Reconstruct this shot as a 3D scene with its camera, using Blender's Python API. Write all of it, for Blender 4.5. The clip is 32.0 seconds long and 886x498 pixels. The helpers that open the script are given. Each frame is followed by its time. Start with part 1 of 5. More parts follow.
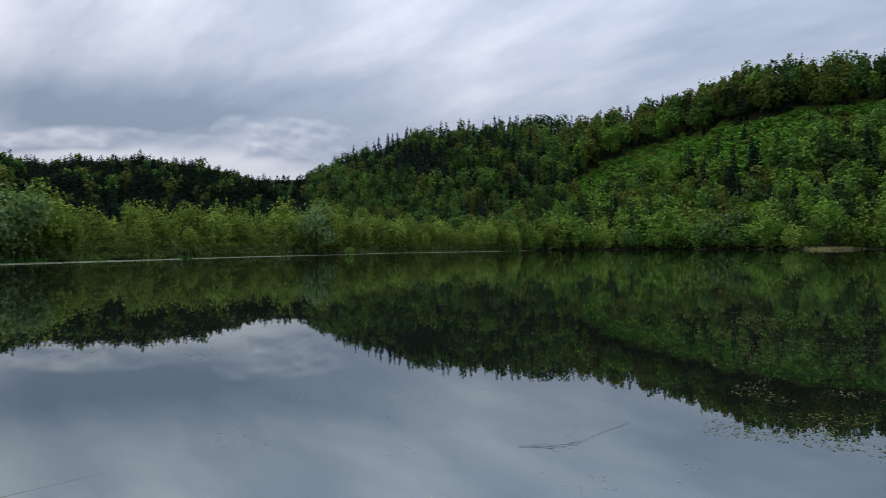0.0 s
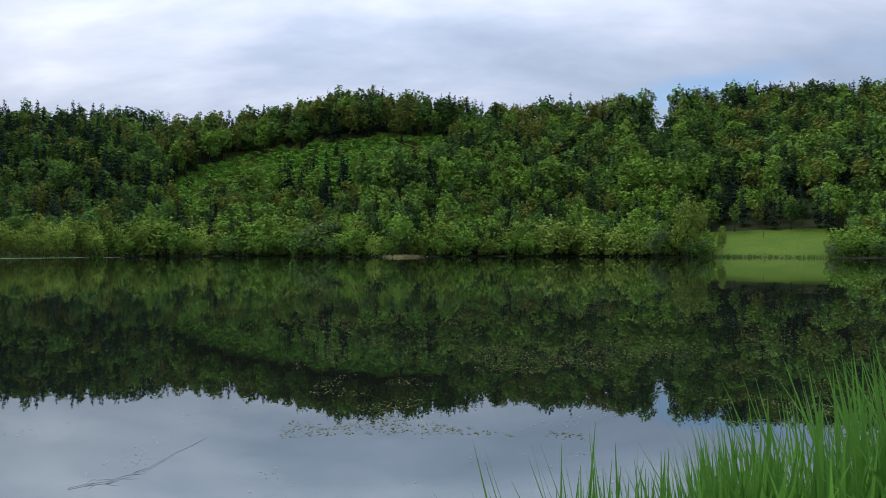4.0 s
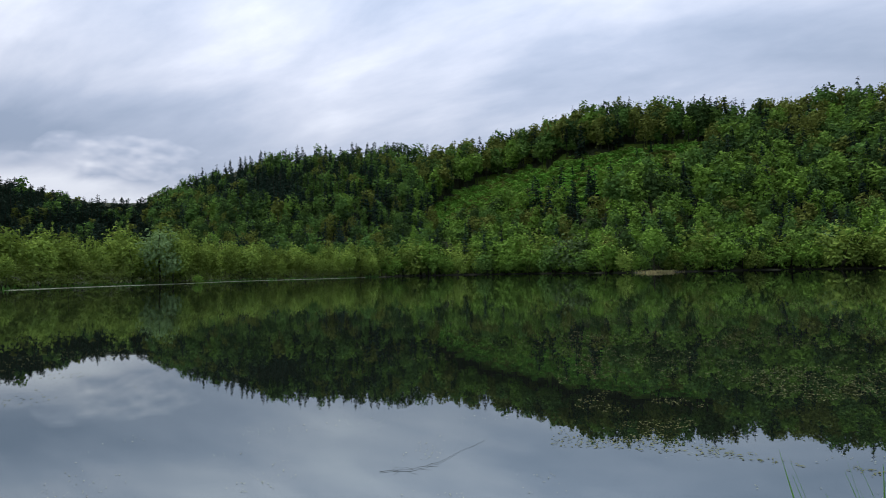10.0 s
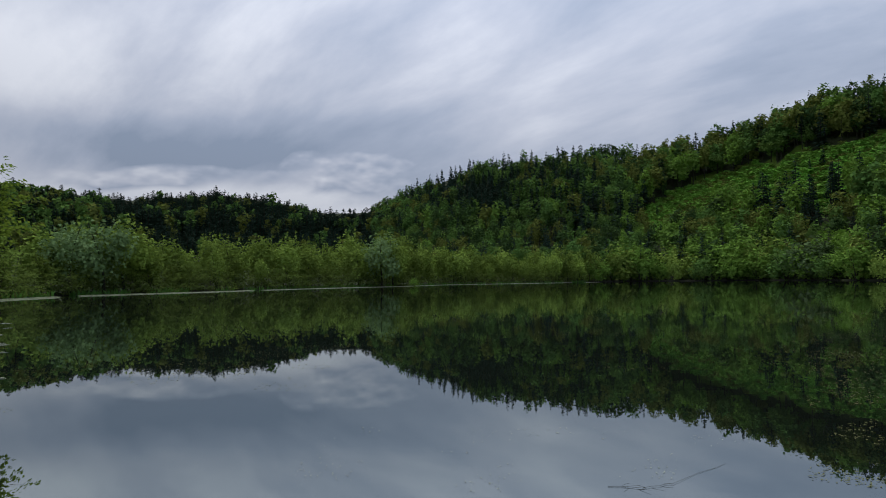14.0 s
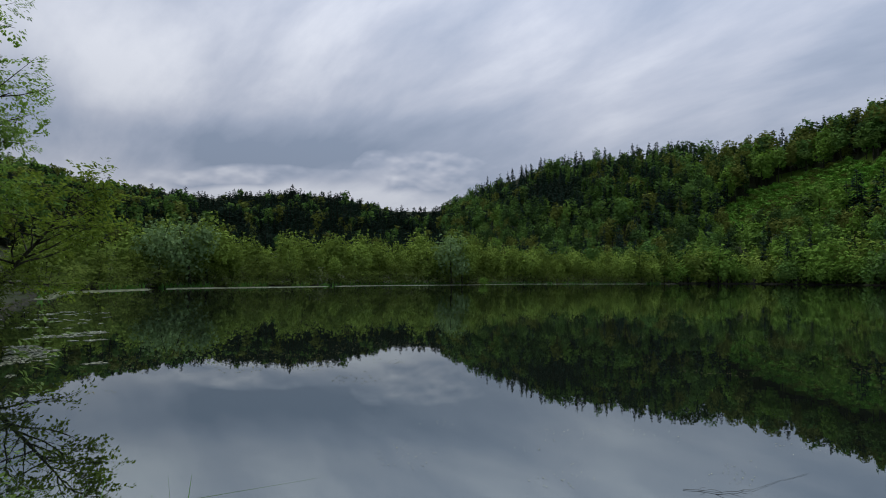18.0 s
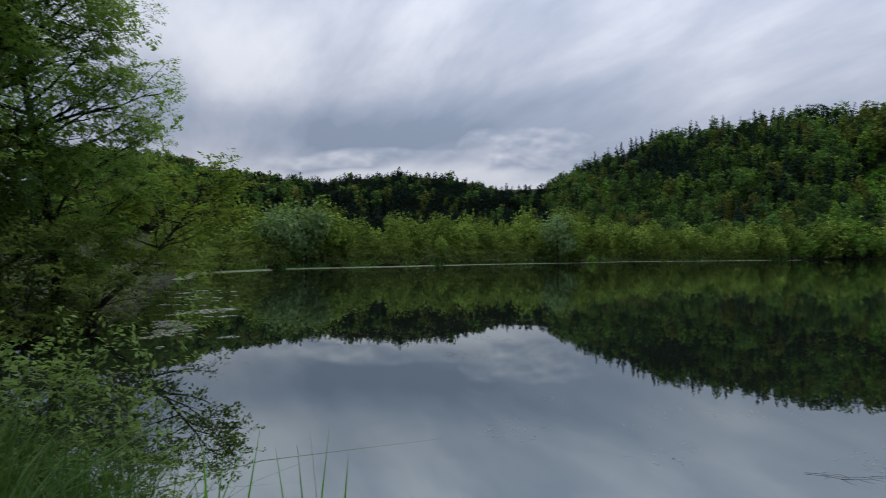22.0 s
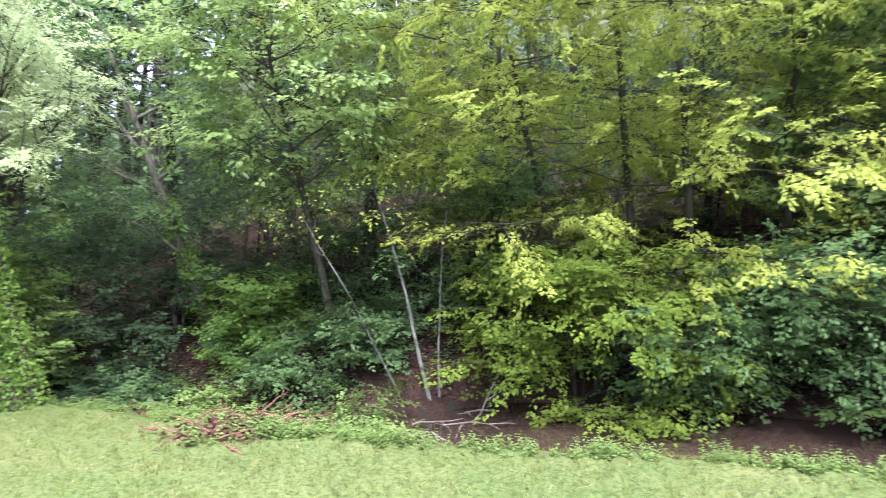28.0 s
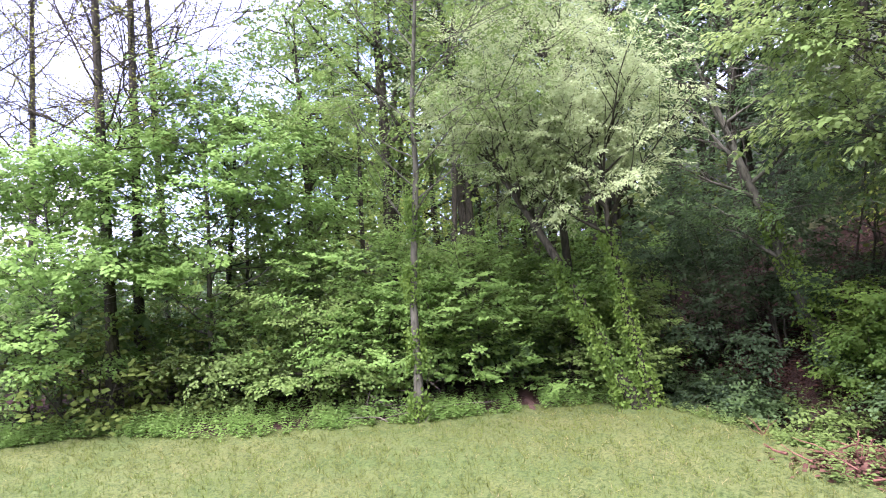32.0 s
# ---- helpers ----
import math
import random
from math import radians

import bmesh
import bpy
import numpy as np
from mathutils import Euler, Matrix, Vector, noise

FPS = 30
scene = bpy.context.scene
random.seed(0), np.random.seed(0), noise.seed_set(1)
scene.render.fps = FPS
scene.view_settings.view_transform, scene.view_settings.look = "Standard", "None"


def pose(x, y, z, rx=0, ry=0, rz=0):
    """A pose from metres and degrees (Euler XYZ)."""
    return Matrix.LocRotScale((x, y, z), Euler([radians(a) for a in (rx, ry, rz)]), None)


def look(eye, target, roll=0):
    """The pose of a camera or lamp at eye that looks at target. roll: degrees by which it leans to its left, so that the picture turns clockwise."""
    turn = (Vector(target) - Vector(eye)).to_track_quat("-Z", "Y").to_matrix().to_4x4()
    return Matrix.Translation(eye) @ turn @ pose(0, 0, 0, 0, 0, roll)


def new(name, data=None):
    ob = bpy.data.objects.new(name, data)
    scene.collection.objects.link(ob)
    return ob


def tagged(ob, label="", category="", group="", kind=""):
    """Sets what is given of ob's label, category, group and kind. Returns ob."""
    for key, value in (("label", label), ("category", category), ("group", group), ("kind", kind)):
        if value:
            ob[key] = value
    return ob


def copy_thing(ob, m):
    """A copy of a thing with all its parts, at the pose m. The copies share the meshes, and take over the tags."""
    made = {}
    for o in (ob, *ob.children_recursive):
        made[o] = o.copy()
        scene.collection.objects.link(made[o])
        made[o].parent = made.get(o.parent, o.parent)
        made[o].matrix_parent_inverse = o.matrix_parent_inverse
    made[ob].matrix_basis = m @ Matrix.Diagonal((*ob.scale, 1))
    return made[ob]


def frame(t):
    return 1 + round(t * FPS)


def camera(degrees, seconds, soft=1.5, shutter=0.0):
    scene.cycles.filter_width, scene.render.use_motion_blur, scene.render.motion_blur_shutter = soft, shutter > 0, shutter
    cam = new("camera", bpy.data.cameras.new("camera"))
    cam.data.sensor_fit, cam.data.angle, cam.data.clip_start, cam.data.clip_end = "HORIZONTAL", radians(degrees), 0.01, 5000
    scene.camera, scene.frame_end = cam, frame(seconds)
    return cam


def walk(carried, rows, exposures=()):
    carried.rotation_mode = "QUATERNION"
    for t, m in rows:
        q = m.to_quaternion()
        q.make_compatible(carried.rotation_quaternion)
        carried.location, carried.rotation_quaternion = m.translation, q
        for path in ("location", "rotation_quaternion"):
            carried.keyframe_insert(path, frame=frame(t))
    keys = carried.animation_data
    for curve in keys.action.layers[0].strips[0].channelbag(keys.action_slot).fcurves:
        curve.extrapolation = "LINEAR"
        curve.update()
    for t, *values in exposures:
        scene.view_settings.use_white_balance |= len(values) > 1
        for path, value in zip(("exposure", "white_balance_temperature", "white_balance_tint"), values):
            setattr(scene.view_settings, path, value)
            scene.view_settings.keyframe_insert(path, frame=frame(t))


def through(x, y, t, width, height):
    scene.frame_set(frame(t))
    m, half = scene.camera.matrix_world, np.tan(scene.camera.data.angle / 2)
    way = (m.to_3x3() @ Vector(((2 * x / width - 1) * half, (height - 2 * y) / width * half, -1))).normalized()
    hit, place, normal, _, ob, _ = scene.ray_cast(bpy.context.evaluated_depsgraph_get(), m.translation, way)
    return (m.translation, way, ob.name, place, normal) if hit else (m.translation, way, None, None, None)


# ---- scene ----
cam = camera(70.7, 32.0, 1.0, 0.2)
PATH = [
    (0, (0.321, 0.302, 2.00), (0.247, 2.301, 1.991), -0.50),
    (0.5, (0.153, 0.290, 2.00), (0.225, 2.289, 2.000), -1.81),
    (1, (0.086, 0.283, 2.00), (0.260, 2.275, 2.024), -0.12),
    (1.5, (0.100, 0.284, 2.00), (0.358, 2.267, 1.997), 1.06),
    (2, (0.198, 0.288, 2.00), (0.672, 2.230, 2.015), 1.39),
    (2.5, (0.406, 0.315, 2.00), (1.154, 2.170, 2.030), 0.51),
    (3, (0.576, 0.353, 2.00), (1.509, 2.122, 2.040), 0.20),
    (3.5, (0.625, 0.376, 2.00), (1.663, 2.085, 2.019), 0.20),
    (4, (0.575, 0.396, 2.00), (1.674, 2.066, 2.008), 0.05),
    (4.5, (0.599, 0.348, 2.00), (1.745, 1.987, 2.012), -0.07),
    (6.5, (0.495, 0.168, 2.00), (1.593, 1.839, 2.032), -0.93),
    (7, (0.455, 0.166, 2.00), (1.456, 1.897, 2.044), -1.39),
    (7.5, (0.426, 0.204, 2.00), (1.302, 2.001, 2.058), -1.40),
    (8, (0.400, 0.209, 2.00), (1.165, 2.055, 2.074), -0.96),
    (8.5, (0.365, 0.193, 2.00), (1.028, 2.078, 2.082), -0.91),
    (9, (0.352, 0.210, 2.00), (0.916, 2.127, 2.078), -1.37),
    (9.5, (0.326, 0.200, 2.00), (0.817, 2.138, 2.074), -1.12),
    (10, (0.307, 0.205, 2.00), (0.684, 2.168, 2.069), -1.08),
    (10.5, (0.286, 0.259, 2.00), (0.559, 2.239, 2.071), -0.97),
    (11, (0.267, 0.294, 2.00), (0.440, 2.285, 2.075), -0.87),
    (11.5, (0.245, 0.257, 2.00), (0.346, 2.253, 2.079), -0.73),
    (12, (0.231, 0.258, 2.00), (0.270, 2.256, 2.082), -0.90),
    (12.5, (0.209, 0.263, 2.00), (0.166, 2.260, 2.082), -0.85),
    (13, (0.181, 0.289, 2.00), (0.039, 2.283, 2.084), -0.89),
    (13.5, (0.154, 0.292, 2.00), (-0.066, 2.278, 2.087), -0.85),
    (14, (0.125, 0.323, 2.00), (-0.148, 2.302, 2.094), -0.61),
    (14.5, (-0.018, 0.262, 2.00), (-0.330, 2.234, 2.119), -0.46),
    (15, (-0.055, 0.179, 2.00), (-0.431, 2.137, 2.153), 0.05),
    (15.5, (0.012, 0.102, 2.00), (-0.435, 2.044, 2.162), -0.01),
    (17.5, (0.090, 0.166, 2.00), (-0.404, 2.100, 2.116), 0.52),
    (18, (0.093, 0.138, 2.00), (-0.398, 2.075, 2.090), 0.30),
    (18.5, (0.077, 0.146, 2.00), (-0.410, 2.085, 2.069), 0.37),
    (19, (0.086, 0.144, 2.00), (-0.397, 2.084, 2.053), 0.21),
    (19.5, (0.086, 0.147, 2.00), (-0.393, 2.089, 2.034), 0.23),
    (20, (0.078, 0.117, 2.00), (-0.399, 2.059, 2.015), -0.04),
    (20.5, (0.047, 0.073, 2.00), (-0.447, 2.011, 2.006), -0.12),
    (21, (0.046, 0.092, 2.00), (-0.465, 2.026, 2.005), -0.05),
    (21.5, (0.000, 0.089, 2.00), (-0.554, 2.010, 2.006), -0.26),
    (22, (0.138, -0.038, 2.00), (-0.672, 1.791, 2.022), -0.30),
    (22.5, (0.063, -0.033, 2.00), (-1.072, 1.613, 2.060), -0.13),
    (23, (-0.022, -0.076, 2.00), (-1.431, 1.339, 2.106), -1.04),
    (23.5, (-0.091, -0.108, 2.00), (-1.757, 0.993, 2.111), -1.00),
    (24, (-0.142, -0.121, 2.00), (-1.962, 0.699, 2.112), -0.80),
    (24.5, (-0.031, -0.292, 2.00), (-1.971, 0.183, 2.107), -0.39),
    (26.5, (-0.202, 0.172, 2.00), (-1.773, -1.064, 2.045), 0.92),
    (27, (-0.237, 0.102, 2.00), (-1.526, -1.427, 2.033), 0.54),
    (27.5, (-0.185, 0.011, 2.00), (-1.070, -1.782, 2.022), -0.69),
    (28, (-0.148, -0.094, 2.00), (-0.552, -2.052, 2.016), -2.12),
    (28.5, (-0.033, -0.190, 2.00), (-0.077, -2.189, 2.019), -2.56),
    (29, (0.032, -0.228, 2.00), (0.278, -2.213, 2.017), -2.25),
    (29.5, (0.072, -0.286, 2.00), (0.538, -2.231, 2.017), -0.27),
    (30, (0.109, -0.297, 2.00), (0.669, -2.217, 2.023), 0.11),
    (30.5, (0.180, -0.334, 2.00), (0.888, -2.204, 2.053), -1.42),
    (31, (0.255, -0.336, 2.00), (1.127, -2.135, 2.072), -2.90),
    (31.5, (0.340, -0.364, 2.00), (1.418, -2.046, 2.095), -3.21),
    (32, (0.335, -0.387, 2.00), (1.535, -1.982, 2.133), -3.35),]
walk(cam, [(t, look(eye, target, roll)) for t, eye, target, roll in PATH],
     exposures=[(0, 0.05, 6150, 10), (1.5, 0.08, 6150, 10), (3.0, 0.25, 6150, 10), (4.2, 0.42, 6150, 10), (8.0, 0.38, 6150, 10), (12.0, 0.1, 6150, 10), (15.0, -0.18, 6150, 10), (21.0, -0.16, 6150, 10),
                (23.0, 0.1, 6150, 10), (24.5, 0.45, 6150, 10), (26.5, 3.30, 5720, 36), (28.0, 3.32, 5640, 36), (29.0, 3.26, 5600, 48), (30.0, 3.14, 5580, 60), (31.0, 3.08, 5680, 63), (32.0, 2.92, 5850, 48)])

# ---- light ----
SUN_AZ, SUN_EL = 12.0, 58.0  # azimuths are degrees to the left of +y


def way(az, el=0.0):
    a, e = radians(az), radians(el)
    return Vector((-math.sin(a) * math.cos(e), math.cos(a) * math.cos(e), math.sin(e)))


def at(az, d, z=0.0):
    v = way(az)
    return (v.x * d, v.y * d, z)


sun = new("sun", bpy.data.lights.new("sun", "SUN"))
sun.data.energy, sun.data.angle, sun.data.color = 2.3, radians(40), (1.0, 0.96, 0.88)
sun.matrix_world = look(way(SUN_AZ, SUN_EL) * 100, (0, 0, 0))


class Nodes:
    """Short hand for building node trees."""

    def __init__(self, tree):
        self.t = tree
        tree.nodes.clear()

    def add(self, kind, out=0, **ins):
        n = self.t.nodes.new(kind)
        for k, v in ins.items():
            k = k.replace("_", " ")
            sock = n.inputs[int(k[1:])] if k[0] == "i" and k[1:].isdigit() else n.inputs[k]
            if isinstance(v, bpy.types.NodeSocket):
                self.t.links.new(v, sock)
            else:
                sock.default_value = v
        return n

    def math(self, op, a, b=0.0, c=0.0, clamp=False):
        n = self.add("ShaderNodeMath", i0=a, i1=b, i2=c)
        n.operation, n.use_clamp = op, clamp
        return n.outputs[0]

    def mix(self, f, a, b, blend="MIX"):
        n = self.t.nodes.new("ShaderNodeMix")
        n.data_type, n.blend_type = "RGBA", blend
        for k, v in ((0, f), (6, a), (7, b)):
            if isinstance(v, bpy.types.NodeSocket):
                self.t.links.new(v, n.inputs[k])
            else:
                n.inputs[k].default_value = v if k == 0 or len(v) == 4 else (*v, 1)
        return n.outputs[2]

    def ramp(self, f, stops):
        n = self.add("ShaderNodeValToRGB", Fac=f)
        e = n.color_ramp.elements
        while len(e) < len(stops):
            e.new(0.5)
        for s, (p, c) in zip(e, stops):
            s.position, s.color = p, (*c, 1) if len(c) == 3 else c
        return n.outputs[0]

    def noise(self, vec, scale, detail=4.0, rough=0.55, out="Fac", distort=0.0):
        n = self.add("ShaderNodeTexNoise", Vector=vec, Scale=scale, Detail=detail, Roughness=rough, Distortion=distort)
        return n.outputs[out]


world = bpy.data.worlds.new("world")
scene.world = world
world.use_nodes = True
N = Nodes(world.node_tree)
gen = N.add("ShaderNodeTexCoord").outputs["Generated"]
sky = N.add("ShaderNodeTexSky")
sky.sky_type, sky.sun_disc = "NISHITA", False
sky.sun_elevation, sky.sun_rotation = radians(SUN_EL), radians(-SUN_AZ)
blue = N.mix(1.0, sky.outputs[0], (0.105, 0.105, 0.105), "MULTIPLY")
sep = N.add("ShaderNodeSeparateXYZ", Vector=gen).outputs
up = N.math("ADD", N.math("MAXIMUM", sep[2], 0.0), 0.34)
flat = N.add("ShaderNodeCombineXYZ", X=N.math("DIVIDE", sep[0], up), Y=N.math("DIVIDE", sep[1], up), Z=0.3).outputs[0]
turned = N.add("ShaderNodeMapping", Vector=flat)
turned.vector_type = "TEXTURE"
turned.inputs["Rotation"].default_value = (0, 0, radians(-35))
turned.inputs["Scale"].default_value = (1.5, 0.72, 1.0)
big = N.noise(turned.outputs[0], 0.95, 4.0, 0.5, distort=0.2)
fine = N.noise(turned.outputs[0], 2.8, 8.0, 0.55, distort=0.15)
# bearing and height of each direction in degrees, for the larger cloud masses
bearing = N.math("MULTIPLY", N.math("ARCTAN2", N.math("MULTIPLY", sep[0], -1.0), sep[1]), 57.2958)
lift = N.math("MULTIPLY", N.math("ARCSINE", sep[2]), 57.2958)
sway = N.math("MULTIPLY_ADD", fine, 14.0, -7.0)
wisp = N.math("MULTIPLY_ADD", big, 12.0, -6.0)


def mass(az, wide, el, tall, slope=0.0):
    """A soft cloud mass: one inside, fading outwards, with a frayed rim."""
    u = N.math("DIVIDE", N.math("ADD", N.math("SUBTRACT", bearing, az), sway), wide)
    mid = N.math("MULTIPLY_ADD", N.math("SUBTRACT", bearing, az), slope, el)
    w = N.math("DIVIDE", N.math("ADD", N.math("SUBTRACT", lift, mid), N.math("MULTIPLY", wisp, 0.6)), tall)
    return N.math("POWER", 2.718, N.math("MULTIPLY", N.math("ADD", N.math("MULTIPLY", u, u), N.math("MULTIPLY", w, w)), -1.0))


tone = N.math("ADD", N.math("MULTIPLY_ADD", big, 0.65, 0.0), N.math("MULTIPLY_ADD", fine, 0.82, -0.26))
for az, wide, el, tall, slope, gain in ((-8, 17, 17.5, 4.6, -0.26, 0.13), (28, 17, 10.5, 2.6, 0.0, -0.22), (24, 22, 6.6, 1.7, 0.05, 0.42), (34, 18, 20, 6.0, 0.0, 0.14), (44, 9, 17, 5.0, 0.3, 0.15),
                                         (44, 12, 12.5, 2.0, 0.15, -0.14), (-38, 20, 17, 6.0, 0.0, -0.03)):
    tone = N.math("MULTIPLY_ADD", mass(az, wide, el, tall, slope), gain, tone)
# heaped cloud low over the valley: rounded lumps, light above and grey below
heap_co = N.add("ShaderNodeCombineXYZ", X=N.math("MULTIPLY", bearing, 0.22), Y=N.math("MULTIPLY", lift, 0.42), Z=1.7).outputs[0]
lumps = N.noise(heap_co, 1.0, 3.0, 0.5)
lower = N.noise(N.add("ShaderNodeVectorMath", i0=heap_co, i1=(0.06, 0.22, 0)).outputs[0], 1.0, 3.0, 0.5)
relief = N.math("MULTIPLY", N.math("SUBTRACT", lumps, lower), 1.0)
site = N.math("MAXIMUM", mass(15.5, 6.5, 9.0, 2.1), N.math("MULTIPLY", mass(30, 12, 8.4, 1.2), 0.75))
body = N.math("MULTIPLY", site, N.math("MULTIPLY_ADD", N.math("SUBTRACT", lumps, 0.5), 3.0, 1.0))
edge = N.ramp(body, [(0.34, (0, 0, 0)), (0.72, (1, 1, 1))])
heaped = N.math("ADD", N.math("MULTIPLY_ADD", lumps, 0.6, 0.12), relief)
tone = N.math("ADD", N.math("MULTIPLY", tone, N.math("SUBTRACT", 1.0, edge)), N.math("MULTIPLY", heaped, edge))
tone = N.math("MULTIPLY_ADD", N.math("MULTIPLY", edge, N.math("SUBTRACT", 1.0, edge)), 0.25, tone)
cloud = N.ramp(tone, [(0.22, (0.30, 0.36, 0.47)), (0.42, (0.43, 0.48, 0.59)), (0.58, (0.58, 0.61, 0.70)), (0.80, (0.84, 0.85, 0.90))])
# a lighter rim towards the horizon, as under any broken overcast
rim = N.math("POWER", N.math("SUBTRACT", 1.0, N.math("MAXIMUM", sep[2], 0.0)), 9.0)
cloud = N.mix(N.math("MULTIPLY", rim, 0.32), cloud, (0.80, 0.83, 0.90))
# brighter round the veiled sun
toward = N.add("ShaderNodeVectorMath", i0=gen, i1=tuple(way(-15, 40)))
toward.operation = "DOT_PRODUCT"
glow = N.math("MULTIPLY_ADD", N.math("POWER", N.math("MAXIMUM", toward.outputs["Value"], 0.0), 2.0), 0.22, 0.71)
# an overcast sky is brighter overhead than at the horizon
glow = N.math("MULTIPLY", glow, N.math("MULTIPLY_ADD", N.math("MAXIMUM", sep[2], 0.0), 1.55, 0.74))
cloud = N.mix(1.0, cloud, N.add("ShaderNodeCombineColor", i0=glow, i1=glow, i2=glow).outputs[0], "MULTIPLY")
# the cover thins out towards the south-west, where blue shows between the clouds
thin = N.math("ADD", N.math("MULTIPLY", sep[0], 0.72), N.math("MULTIPLY", sep[1], -0.42))
holes = N.math("ADD", N.math("MULTIPLY", N.noise(turned.outputs[0], 1.1, 5.0, 0.5), 0.9), N.math("MULTIPLY", N.math("MINIMUM", thin, 0.6), 0.42))
holes = N.math("ADD", holes, N.math("MULTIPLY", mass(-57, 8, 13.2, 1.3, -0.12), 0.36))
holes = N.math("SUBTRACT", holes, N.math("MULTIPLY", mass(-24, 26, 16, 14), 0.25))
gap = N.ramp(holes, [(0.60, (0, 0, 0)), (0.84, (1, 1, 1))])
lit = N.mix(gap, cloud, blue)
bg = N.add("ShaderNodeBackground", Color=lit, Strength=1.0).outputs[0]
N.t.links.new(bg, N.add("ShaderNodeOutputWorld").inputs[0])


# ---- materials ----
def material(name):
    m = bpy.data.materials.new(name)
    m.use_nodes = True
    return m, Nodes(m.node_tree)


def finish(n, shader, disp=None):
    out = n.add("ShaderNodeOutputMaterial")
    n.t.links.new(shader, out.inputs[0])


def leaf_material(name, dark, light, tint, through=0.47, tree=0.12, rough=0.5, sheen=0.0, vary=0.0):
    """Leaves: two greens from leaf to leaf, a third that drifts over each crown, light passing through the blade."""
    m, n = material(name)
    geo = n.add("ShaderNodeNewGeometry")
    co = n.add("ShaderNodeTexCoord").outputs["Object"]
    info = n.add("ShaderNodeObjectInfo").outputs["Random"]
    c = n.mix(n.math("MULTIPLY_ADD", geo.outputs["Random Per Island"], 0.56, 0.22), dark, light)
    drift = n.ramp(n.noise(co, tree, 3.0, 0.6), [(0.42, (0, 0, 0)), (0.62, (1, 1, 1))])
    c = n.mix(n.math("MULTIPLY", drift, 0.7), c, tint)
    c = n.mix(n.math("MULTIPLY_ADD", info, 0.3, 0.0), c, tint)
    if vary:
        tone = n.math("MULTIPLY_ADD", info, vary * 2, 1.0 - vary)
        c = n.mix(1.0, c, n.add("ShaderNodeCombineColor", i0=tone, i1=tone, i2=tone).outputs[0], "MULTIPLY")
    p = n.add("ShaderNodeBsdfPrincipled", Base_Color=c, Roughness=rough)
    p.inputs["Specular IOR Level"].default_value = sheen
    t = n.add("ShaderNodeBsdfTranslucent", Color=n.mix(0.5, c, light))
    s = n.add("ShaderNodeMixShader", Fac=through, i1=p.outputs[0], i2=t.outputs[0])
    finish(n, s.outputs[0])
    return m


def rough_material(name, a, b, c, scale=2.0, fine=18.0, rough=0.85, bump=0.4, dist=0.02, stretch=(1, 1, 1)):
    """Bark, soil, litter: three tones at two scales with a bump."""
    m, n = material(name)
    co = n.add("ShaderNodeTexCoord").outputs["Object"]
    mp = n.add("ShaderNodeMapping", Vector=co)
    mp.inputs["Scale"].default_value = stretch
    g, f = n.noise(mp.outputs[0], scale, 4.0, 0.6), n.noise(mp.outputs[0], fine, 5.0, 0.65)
    col = n.mix(n.ramp(g, [(0.38, (0, 0, 0)), (0.62, (1, 1, 1))]), a, b)
    col = n.mix(n.ramp(f, [(0.45, (0, 0, 0)), (0.66, (1, 1, 1))]), col, c)
    bmp = n.add("ShaderNodeBump", Height=f, Strength=bump, Distance=dist)
    p = n.add("ShaderNodeBsdfPrincipled", Base_Color=col, Roughness=rough, Normal=bmp.outputs[0])
    p.inputs["Specular IOR Level"].default_value = 0.06
    finish(n, p.outputs[0])
    return m


def water_material():
    m, n = material("lake_water")
    co = n.add("ShaderNodeTexCoord").outputs["Object"]
    mp = n.add("ShaderNodeMapping", Vector=co)
    mp.inputs["Scale"].default_value = (0.35, 1.6, 1.0)
    calm = n.ramp(n.noise(mp.outputs[0], 0.02, 3.0, 0.6), [(0.45, (0.15, 0.15, 0.15)), (0.65, (1, 1, 1))])
    rip = n.noise(mp.outputs[0], 2.2, 3.0, 0.5)
    b = n.add("ShaderNodeBump", Height=rip, Strength=n.math("MULTIPLY", calm, 0.032), Distance=0.05)
    murk = n.mix(n.noise(co, 0.35, 4.0, 0.6), (0.004, 0.006, 0.004), (0.008, 0.010, 0.007))
    # the shallow stream carries brown silt, the lake is dark and clear
    stream = n.ramp(n.math("MULTIPLY_ADD", n.add("ShaderNodeSeparateXYZ", Vector=co).outputs[1], -0.25, 0.3), [(0.3, (0, 0, 0)), (0.8, (1, 1, 1))])
    murk = n.mix(stream, murk, n.mix(n.noise(co, 2.5, 4.0, 0.6), (0.020, 0.014, 0.009), (0.040, 0.027, 0.018)))
    p = n.add("ShaderNodeBsdfPrincipled", Base_Color=murk, Roughness=0.01, IOR=n.math("MULTIPLY_ADD", stream, -2.6, 4.2), Normal=b.outputs[0])
    p.inputs["Specular Tint"].default_value = (0.88, 0.98, 1.0, 1)
    finish(n, p.outputs[0])
    return m


